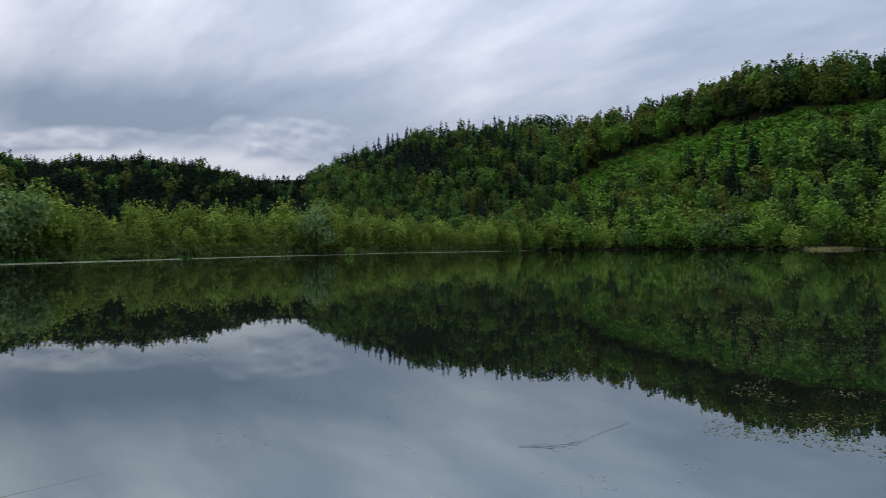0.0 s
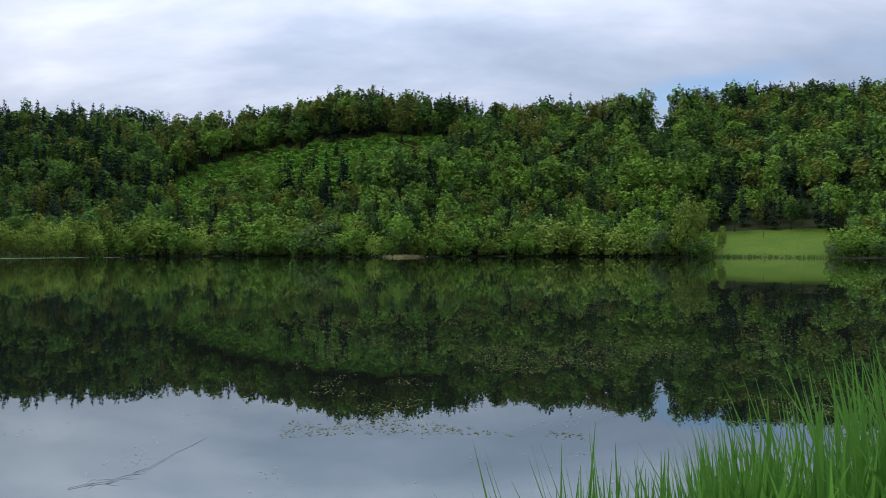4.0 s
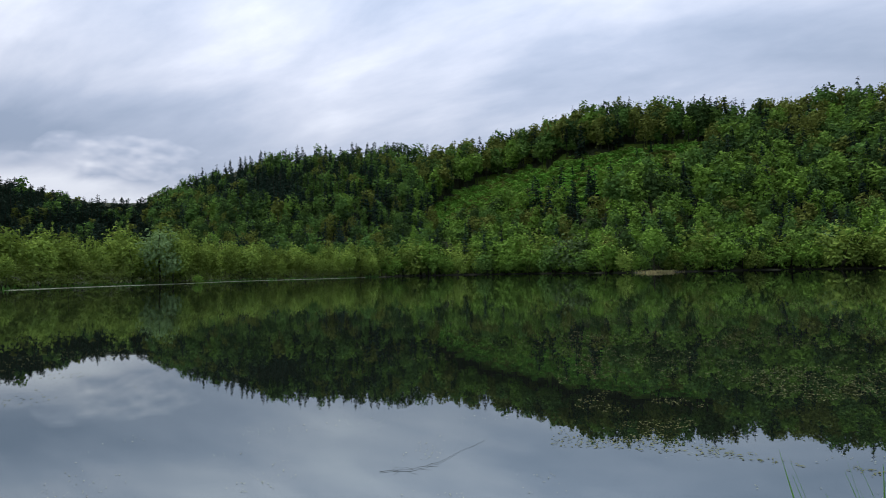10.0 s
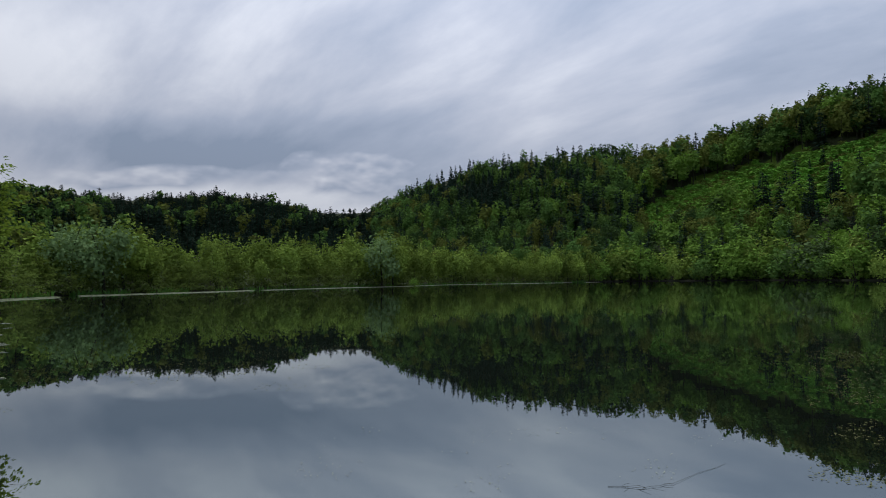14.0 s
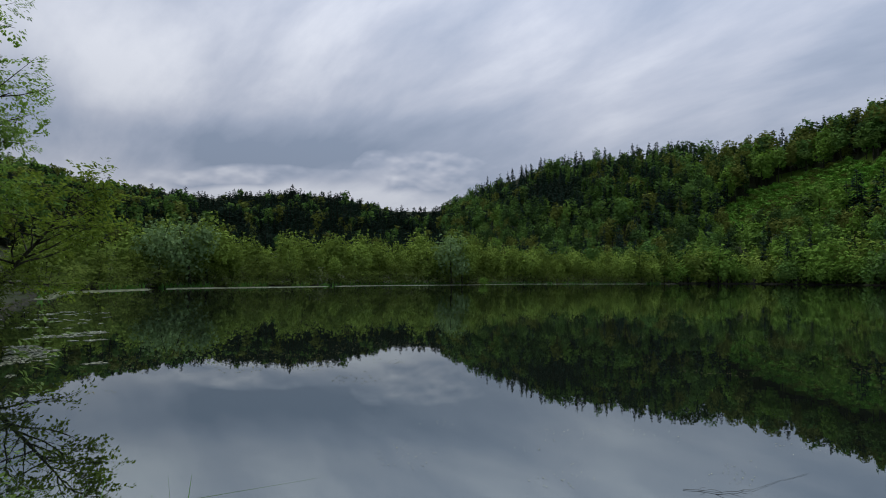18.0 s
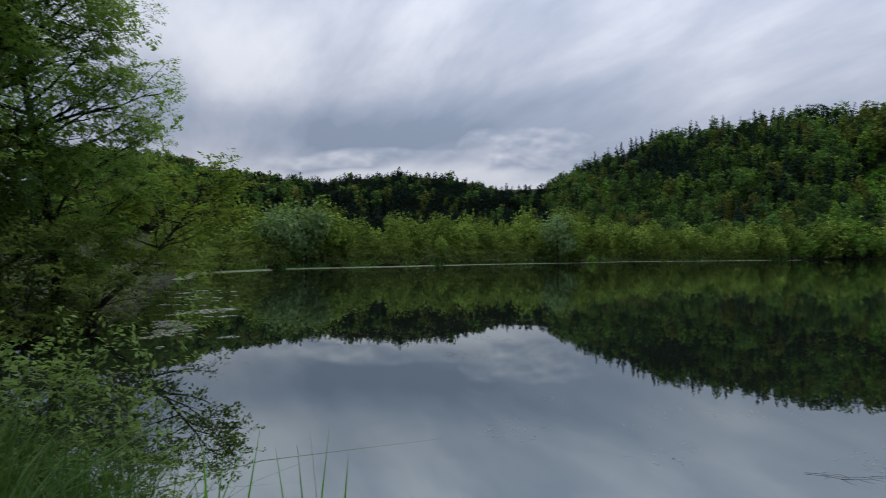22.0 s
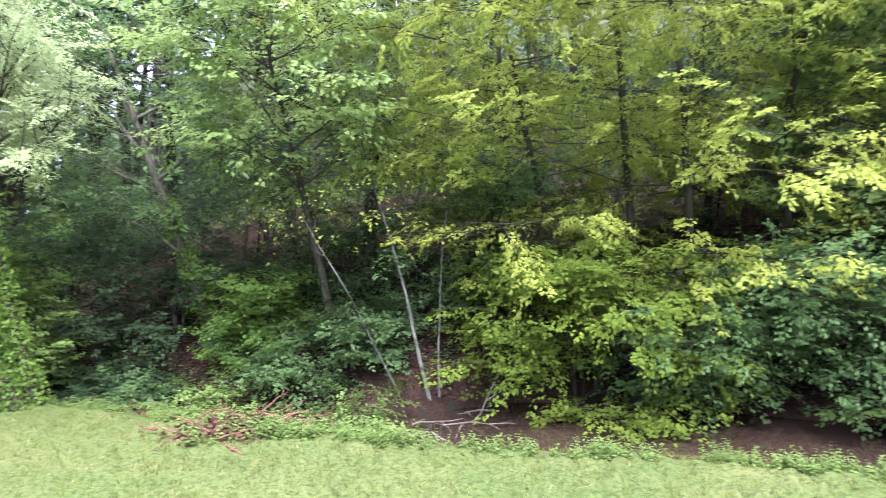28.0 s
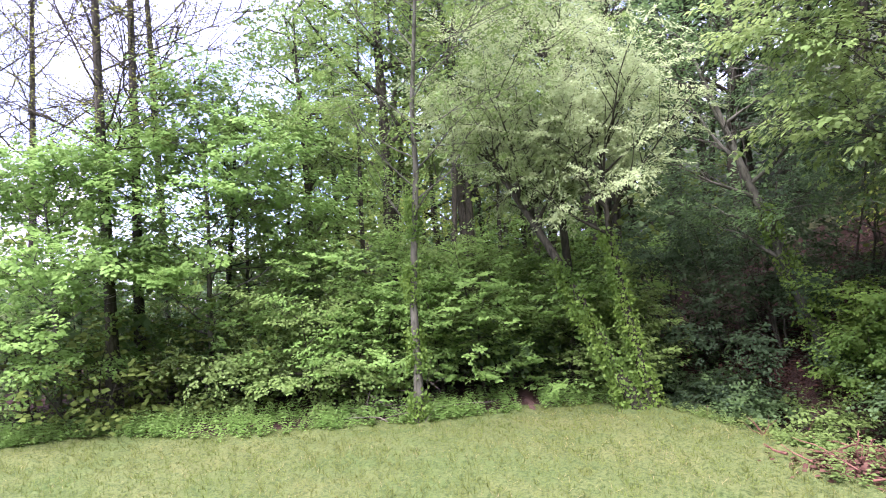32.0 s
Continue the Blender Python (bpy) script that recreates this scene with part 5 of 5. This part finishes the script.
def crest_beside(a, r):
    x, y, _ = at(a, r)
    x, y = x - BESIDE.x, y - BESIDE.y
    return 2.0 + math.hypot(x, y) * math.tan(radians(float(BROW(math.degrees(math.atan2(-x, y))))))


def beside(rng, n, az0, az1, r0, r1, keep=None):
    out = []
    while len(out) < n:
        az, r = rng.uniform(az0, az1), math.sqrt(rng.uniform(r0 * r0, r1 * r1))
        if keep is None or rng.random() < keep(az):
            x, y, _ = at(az, r)
            x, y = x + BESIDE.x, y + BESIDE.y
            z = float(height(np.float64(math.degrees(math.atan2(-x, y))), np.float64(math.hypot(x, y))))
            if z > -0.45:
                out.append((x, y, max(z, -0.2) - 0.03))
    return out


blades("reed_bed", "bright green reeds and sedge on the lake bank", "reeds", REED, beside(rng, 5600, -92, -57, 2.0, 4.2), 41, (0.66, 1.02), 0.030, 0.13, crest=crest_beside)
blades("reed_bed", "broad bright green sedge sloping to the water", "reeds", REED, beside(rng, 1400, -60, -40, 2.0, 3.0, lambda a: min(1, ((-a - 38) / 18) ** 2.0)), 37, (0.64, 0.98), 0.034, 0.09, crest=crest_beside)
blades("reed_bed", "thinner reeds where the bank meets the water", "reeds", REED, beside(rng, 80, -50, -27, 1.9, 2.5, lambda a: ((-a - 24) / 24) ** 1.3), 40, (0.75, 1.03), 0.030, 0.12, crest=crest_beside)
blades("reed_bed", "few green reed tips rising from the water", "reeds", REED, [at(a + rng.normal(0, 0.6), 2.35 + rng.normal(0, 0.08), 0.02) for a in (44.3, 44, 42.4, 42, 41, 40, 34.6, 34.3, 34, 33.4, 31.3)], 43, (1.0, 1.14), 0.024, 0.10, crest=crest)
blades("reed_bed", "dense tall reeds and sedge beside the stream mouth", "reeds", SHADEREED, sprinkle(rng, 3600, 58, 88, 2.4, 6.2, bank), 44, (0.5, 1.04), 0.024, 0.5, crest=crest)
blades("reed_bed", "lower sedge sloping down to the stream mouth", "reeds", SHADEREED, sprinkle(rng, 1600, 86, 101, 3.2, 6.2, lambda a, r: bank(a, r) * min(1, (102 - a) / 8)), 39, (0.4, 1.0), 0.014, 0.7, crest=crest)
blades("reed_bed", "short reeds among small willow bushes", "reeds", SHADEREED, sprinkle(rng, 900, 46, 60, 2.4, 5.2, lambda a, r: bank(a, r, 0.2)), 38, (0.4, 0.9), 0.014, 0.5, crest=crest)
blades("dry_reeds", "brown dry stalks among the sedge", "reeds", STRAW, sprinkle(rng, 150, 56, 90, 2.6, 5.4, bank), 57, (0.35, 0.8), 0.010, 0.9)
blades("dry_reeds", "pale dry reeds lying among the green ones", "reeds", STRAW, sprinkle(rng, 60, 72, 100, 4.2, 5.8), 45, (0.3, 0.55), 0.009, 0.8)
blades("grass_tufts", "tufts of soft green grass on the muddy bank", "grass", GRASS, [(x + rng.normal(0, 0.07), y + rng.normal(0, 0.09), z - 0.03) for x, y, z in (tuple(place(a, d)) for a, d in ((110.8, 5.5), (108.6, 5.3), (106, 5.6), (104.5, 5.4), (174, 8.1), (176.5, 8.3), (172, 8.2))) for _ in range(160)], 46, (0.12, 0.27), 0.007, 0.7, 3)
blades("lawn_grass", "short mown grass with yellowish patches", "grass", GRASS, sprinkle(rng, 80000, 97, 256, 3.4, 9.6, lambda a, r: 1.0 if r < min(NEAR(a) - 0.1, float(np.interp(a, [200, 206, 219, 236, 245, 255], [9, 9.3, 8.6, 8.7, 9.8, 9.9])) if a > 200 else 99) else 0, 0.01), 47, (0.022, 0.058), 0.0095, 1.2, 1)
blades("dry_grass", "dry straw-coloured blades left lying on the lawn", "grass", STRAW, [q for q in sprinkle(rng, 6000, 97, 256, 3.4, 9.2, lambda a, r: 1.0 if r < min(NEAR(a) - 0.4, 8.6) else 0, 0.0) if noise.noise(Vector((q[0] * 1.3, q[1] * 1.3, 2.0))) > -0.1], 50, (0.015, 0.045), 0.006, 1.3, 1)


def herbs(name, label, mat, spots, seed, h=(0.15, 0.4), leaf=0.09, pairs=6):
    """Upright leafy stems with opposite leaves, joined."""
    rng = np.random.default_rng(seed)
    lf = Leaves(rng)
    for x, y, z in spots:
        hh, g = rng.uniform(*h), rng.uniform(0, 6.28)
        tilt = rng.normal(0, 0.12, 2)
        u = np.repeat(np.linspace(0.25, 1.0, pairs), 2)
        ang = g + np.arange(2 * pairs) * np.pi + np.repeat(np.arange(pairs), 2) * 1.4
        pos = np.stack([x + tilt[0] * u * hh * 2, y + tilt[1] * u * hh * 2, z + u * hh], 1)
        head = np.stack([np.cos(ang), np.sin(ang), 0.15 - 0.5 * rng.uniform(0, 1, 2 * pairs)], 1)
        lf.put(pos, head, np.array([0, 0, 1.0]) + rng.normal(0, 0.25, (2 * pairs, 3)), leaf * (1.15 - 0.5 * u) * rng.uniform(0.8, 1.2), 0.62)
    v, f = lf.arrays()
    return tagged(mesh_object(name, v, f, [mat]), label, "herbs", kind="stuff")


herbs("bank_herbs", "band of nettles and herbs along the stream bank", HERB, sprinkle(rng, 2300, 112, 200, 4.2, 9.4, lambda a, r: max(0.0, 0.35 + 1.2 * noise.noise(Vector((a * 0.2, r * 1.5, 4.0)))) if -0.55 < r - NEAR(a) < 0.1 else 0, 0.02), 51, (0.03, 0.16), 0.038)
herbs("bank_plants", "broad-leaved plants growing through the brushwood", HERB, sprinkle(rng, 230, 175, 192, 5.6, 7.6, lambda a, r: 1.0 if -0.7 < r - NEAR(a) < 0.15 else 0, 0.02), 55, (0.07, 0.24), 0.048)
herbs("bank_plants", "young green shoots coming up through the leaf heap", HERB, sprinkle(rng, 130, 182, 189.5, 5.7, 6.7, None, 0.0), 56, (0.08, 0.22), 0.045)
herbs("lawn_edge_herbs", "nettles and herbs along the edge of the lawn", BRIGHT, sprinkle(rng, 2200, 202, 256, 8.3, 11, lambda a, r: max(0.1, 0.5 + noise.noise(Vector((a * 0.25, r * 1.2, 9.0)))) if -0.25 < r - float(np.interp(a, [200, 206, 219, 236, 245, 255], [9, 9.3, 8.6, 8.7, 9.8, 9.9])) < 0.9 and abs(a - 210.6) > 0.9 else 0, 0.02), 52, (0.08, 0.30), 0.05)
g = np.random.default_rng(58)
spread = np.array(sprinkle(g, 8000, 140, 203, 7.2, 12, lambda a, r: 1.0 if r > FAR(a) + 0.25 else 0, -0.012))
lf = Leaves(g)
lf.put(spread, g.normal(0, 1, (len(spread), 3)) * [1, 1, 0.25], g.normal(0, 0.35, (len(spread), 3)) + [0, 0, 1], 0.075 * g.uniform(0.6, 1.3, len(spread)), 0.6)
tagged(mesh_object("fallen_leaves", *lf.arrays(), [FALLEN]), "red-brown fallen leaves strewn over the wooded slope", "leaf litter", kind="stuff")
herbs("slope_herbs", "scattered green seedlings on the leaf litter", DEEP, sprinkle(rng, 1500, 120, 203, 8.0, 13.5, lambda a, r: 1.0 if r > FAR(a) + 0.3 else 0, 0.02), 53, (0.08, 0.38), 0.075)
for k, (az, d, h, w) in enumerate(((53.8, 4.6, 1.15, 0.42), (56, 4.2, 0.95, 0.4), (51, 4.3, 0.8, 0.36), (48.8, 4.2, 0.6, 0.3), (58.5, 4.9, 0.9, 0.4), (103.4, 6.9, 0.8, 0.35), (96, 6.0, 0.9, 0.45))):
    near_tree("bank_bush", az, d, h, w, HERB if k > 4 else FRESH, BARK, "small leafy willow bush among the reeds", 400 + k, r0=0.012, base=0.1, limbs=14, sub=4, twigs=3, stems=3, per=6, size=0.055, wide=0.45, up=0.9, flat=0.2, twig_len=0.16, scatter=0.03)


# ---- things lying about ----
def sticks(name, label, category, az, d, n, length, spread, mat, seed, rise=0.25, thick=0.014):
    rng = np.random.default_rng(seed)
    root = new(name)
    p = place(az, d)
    root.location = (p.x, p.y, max(p.z, 0.0))
    tagged(root, label, category)
    for _ in range(n):
        tb = Tubes()
        g = rng.uniform(0, 6.28)
        ln = length * rng.uniform(0.5, 1.2)
        start = np.array([rng.normal(0, spread), rng.normal(0, spread), rng.uniform(0.0, 0.12)])
        line = bent(rng, start, (math.cos(g), math.sin(g), rng.normal(rise, 0.15)), ln, 6, -0.2, 0.16)
        tb.put(line, np.linspace(1, 0.3, 6) * thick * rng.uniform(0.6, 1.5), 5)
        for _ in range(2):
            q = along(line, rng.uniform(0.3, 0.8))
            tb.put(bent(rng, q, rng.normal(0, 1, 3) * [1, 1, 0.5] + (line[-1] - line[0]), ln * 0.35, 4, 0, 0.2), np.linspace(1, 0.3, 4) * thick * 0.5, 4)
        mesh_object("branch", *tb.arrays(), [mat], parent=root, smooth=True)
    return root


sticks("driftwood_pile", "tangled pile of bleached driftwood in the stream mouth", "driftwood", 100.5, 8.0, 12, 0.7, 0.3, DEADWOOD, 61)
sticks("driftwood_log", "pale bleached branch lying in the shallow stream", "driftwood", 113.5, 7.4, 5, 0.55, 0.1, DEADWOOD, 62, 0.15, 0.03)
sticks("fallen_branches", "grey fallen branches at the foot of the birches", "branches", 168.5, 7.3, 7, 0.7, 0.25, DEADWOOD, 63, 0.1)
sticks("brushwood_pile", "heap of cut red-brown brushwood at the stream bank", "brushwood", 185.5, 6.25, 24, 0.34, 0.24, REDTWIG, 64, 0.15, 0.012)
sticks("brushwood_pile", "reddish split wood and twigs behind the stumps", "brushwood", 183.0, 7.0, 30, 0.5, 0.3, REDTWIG, 68, 0.25, 0.010)
sticks("brushwood_pile", "red-brown cut twigs beside the willow", "brushwood", 191.5, 7.5, 20, 0.8, 0.35, REDTWIG, 65, 0.35, 0.008)
sticks("brushwood_pile", "grey dead twigs stacked under the ivy tree", "brushwood", 220.6, 8.9, 22, 0.8, 0.35, DEADWOOD, 66, 0.4, 0.007)
sticks("fallen_branches", "bleached sticks on the mud below the reeds", "branches", 101.3, 6.7, 6, 0.9, 0.2, DEADWOOD, 67, 0.05)


heap = new("leaf_heap")
p = place(185.8, 6.2)
heap.location = p
tagged(heap, "heap of withered red-brown leaves and twigs on the lawn edge", "leaf heap")
g = np.random.default_rng(59)
q = g.normal(0, 1, (1500, 2)) * [0.30, 0.18]
top = np.stack([q[:, 0], q[:, 1], 0.11 * np.exp(-(q[:, 0] / 0.4) ** 2 - (q[:, 1] / 0.28) ** 2) * g.uniform(0.3, 1.2, 1500)], 1)
lf = Leaves(g)
lf.put(top, g.normal(0, 1, (1500, 3)) * [1, 1, 0.4], g.normal(0, 0.6, (1500, 3)) + [0, 0, 1], 0.06 * g.uniform(0.6, 1.3, 1500), 0.55)
mesh_object("dry_leaves", *lf.arrays(), [FALLEN], parent=heap)
for _ in range(14):
    tb = Tubes()
    a0 = g.uniform(0, 6.28)
    tb.put(bent(g, (g.normal(0, 0.25), g.normal(0, 0.16), 0.05), (math.cos(a0), math.sin(a0), 0.35), g.uniform(0.2, 0.5), 5, -0.2, 0.15), np.linspace(0.008, 0.003, 5), 4)
    mesh_object("twig", *tb.arrays(), [REDTWIG], parent=heap, smooth=True)


def stump(az, d, r, h, seed):
    rng = np.random.default_rng(seed)
    root = new("tree_stump")
    p = place(az, d)
    root.location = (p.x, p.y, p.z - 0.05)
    tagged(root, "freshly cut reddish alder stump on the bank", "stump")
    g = np.linspace(0, 2 * np.pi, 13)[:-1]
    edge = r * (1 + 0.12 * rng.normal(0, 1, 12))
    bm = bmesh.new()
    rings = [[bm.verts.new((math.cos(a) * e * k, math.sin(a) * e * k, z)) for a, e in zip(g, edge)] for k, z in ((1.35, 0), (1.05, h * 0.4), (1.0, h))]
    for lo, hi in zip(rings, rings[1:]):
        for k in range(12):
            bm.faces.new((lo[k], lo[(k + 1) % 12], hi[(k + 1) % 12], hi[k]))
    part("bark", bm, BARK, root)
    bm = bmesh.new()
    bm.faces.new([bm.verts.new((math.cos(a) * e * 0.96, math.sin(a) * e * 0.96, h + 0.006 * rng.normal())) for a, e in zip(g, edge)])
    part("cut_face", bm, REDTWIG, root, "orange-red cut wood")


stump(177.0, 6.9, 0.08, 0.36, 1)
stump(180.3, 7.0, 0.09, 0.30, 2)
stump(178.7, 6.8, 0.07, 0.30, 3)

# a broken branch afloat in front of the bank
rng = np.random.default_rng(9)
root = new("floating_branch")
tagged(root, "thin forked twig floating on the still water", "branch")
ends = np.array([(0.84, 6.52, 0.008), (1.22, 6.52, 0.008), (1.48, 6.70, 0.007), (2.16, 7.42, 0.005)])
tb = Tubes()
fine_line = np.stack([np.interp(np.linspace(0, 1, 12), np.linspace(0, 1, 4), ends[:, k]) for k in range(3)], 1) + rng.normal(0, 0.012, (12, 3)) * [1, 1, 0.1]
tb.put(fine_line, np.linspace(0.002, 0.0008, 12), 5)
mesh_object("stem", *tb.arrays(), [BARK], parent=root, smooth=True)
for u, dx, dy in ((0.10, 0.08, 0.07), (0.16, -0.06, -0.07), (0.24, 0.10, -0.10), (0.30, -0.12, 0.03), (0.36, 0.12, -0.05), (0.5, 0.10, 0.0)):
    tb = Tubes()
    q = along(fine_line, u)
    tb.put([q, q + [dx * 0.5, dy * 0.5 + 0.01, 0.01], q + [dx, dy, 0.008]], [0.002, 0.0015, 0.0008], 4)
    mesh_object("fork", *tb.arrays(), [BARK], parent=root, smooth=True)

# ---- on the water ----
def flecks(name, label, mat, n, seed, az, rr, size, patch=3.0, level=0.05, wide=0.5, keep=None):
    rng = np.random.default_rng(seed)
    pos, sz = [], []
    tries = 0
    while len(pos) < n and tries < 60 * n:
        tries += 1
        a, r = rng.uniform(*az), math.exp(rng.uniform(math.log(rr[0]), math.log(rr[1])))
        if r > FAR(a) - 0.5 or r < NEAR(a) + 0.8:
            continue
        if keep is not None and not keep(a, r):
            continue
        x, y, _ = at(a, r)
        if noise.noise(Vector((x / patch, y / patch, seed))) + 0.5 * noise.noise(Vector((x / patch * 4, y / patch * 4, seed))) < level:
            continue
        pos.append((x, y, 0.004 + 0.004 * rng.random()))
        sz.append(rng.uniform(*size) * (1 + r / 40))
    pos, m = np.array(pos), len(pos)
    g = rng.uniform(0, 2 * np.pi, m)
    lf = Leaves(rng)
    lf.put(pos, np.stack([np.cos(g), np.sin(g), 0 * g], 1), np.array([0, 0, 1.0]) + rng.normal(0, 0.02, (m, 3)), np.array(sz), wide)
    v, f = lf.arrays()
    v[:, 2] = np.clip(v[:, 2], 0.003, 0.02)
    return tagged(mesh_object(name, v, f, [mat]), label, "water plants", kind="stuff")


flecks("pondweed", "pondweed leaves scattered over the open water", WEED, 8500, 71, (-74, 50), (12, 90), (0.016, 0.05), 5.0, 0.18, 0.4)
flecks("pondweed", "pale pondweed patches near the bank", PADS, 500, 72, (-50, 20), (4.6, 9), (0.012, 0.028), 0.9, 0.32, 0.35)
flecks("pondweed", "yellowish weed beds along the right of the lake", WEED, 8500, 73, (-74, -22), (7.5, 40), (0.016, 0.05), 2.6, 0.12, 0.4)
flecks("floating_leaf_belt", "pale belt of floating leaves along the far shore", PADS, 9000, 74, (-6, 48), (60, 260), (0.16, 0.32), 30, -2, 0.8, keep=lambda a, r: FAR(a) - 17 < r < FAR(a) - 4 and noise.noise(Vector((a * 0.35, 0, 8))) > -0.25)
flecks("duckweed_streaks", "pale streaks of floating leaves by the overhanging trees", PADS, 700, 75, (42.0, 50), (15, 40), (0.08, 0.16), 1.8, 0.3)
rng = np.random.default_rng(15)
fringe = []
for az in np.arange(-5, 47, 0.06):
    if noise.noise(Vector((az * 0.4, 0, 3))) > -0.15:
        p = at(az + rng.uniform(-0.03, 0.03), float(FAR(az)) - rng.uniform(0.2, 2.5), -0.1)
        fringe.append(p)
blades("shore_sedge", "low light green sedge fringe along the far shore", "sedge", REED, fringe, 48, (0.6, 1.3), 0.35, 0.3, 2)
p0 = [at(a, float(FAR(a)) - rng.uniform(-4, 3), -0.05) for a in np.clip(rng.normal(-29.9, 0.8, 420), -32, -28)]
blades("dry_reed_patch", "patch of pale dry reeds on the far shore", "reeds", STRAW, p0, 49, (0.5, 1.3), 0.25, 0.3, 2)
bx = stand(bush_kinds[0], 10.5, 160, 0.28, 1.3)
tagged(bx, "small yellow-green bush standing in the shallows", "bush", group="")
bx.location.z = -0.1


def post(az, d, h):
    root = new("meadow_post")
    p = place(az, d)
    root.location = (p.x, p.y, p.z - 0.1)
    tagged(root, "weathered wooden post at the meadow's edge", "post")
    tb = Tubes()
    tb.put([(0, 0, 0), (0.02, 0, h * 0.5), (0.05, 0, h)], [0.14, 0.13, 0.11], 7)
    mesh_object("shaft", *tb.arrays(), [DEADWOOD], parent=root, smooth=True)


post(-60.5, 306, 4.2)
post(-60.6, 256, 1.6)

fringe = [at(a, float(FAR(a)) - rng.uniform(-1, 1.5), -0.05) for a in rng.uniform(-66, -55.5, 1400)]
blades("dry_reed_patch", "brownish reed fringe below the meadow", "reeds", STRAW, fringe[:200], 91, (0.5, 1.6), 0.11, 0.25, 2)
# Reuses the darkened reed colour for a dull green fringe.
blades("shore_sedge", "green reed fringe below the meadow", "sedge", SHADEREED, fringe[200:], 92, (0.4, 1.7), 0.13, 0.25, 2)
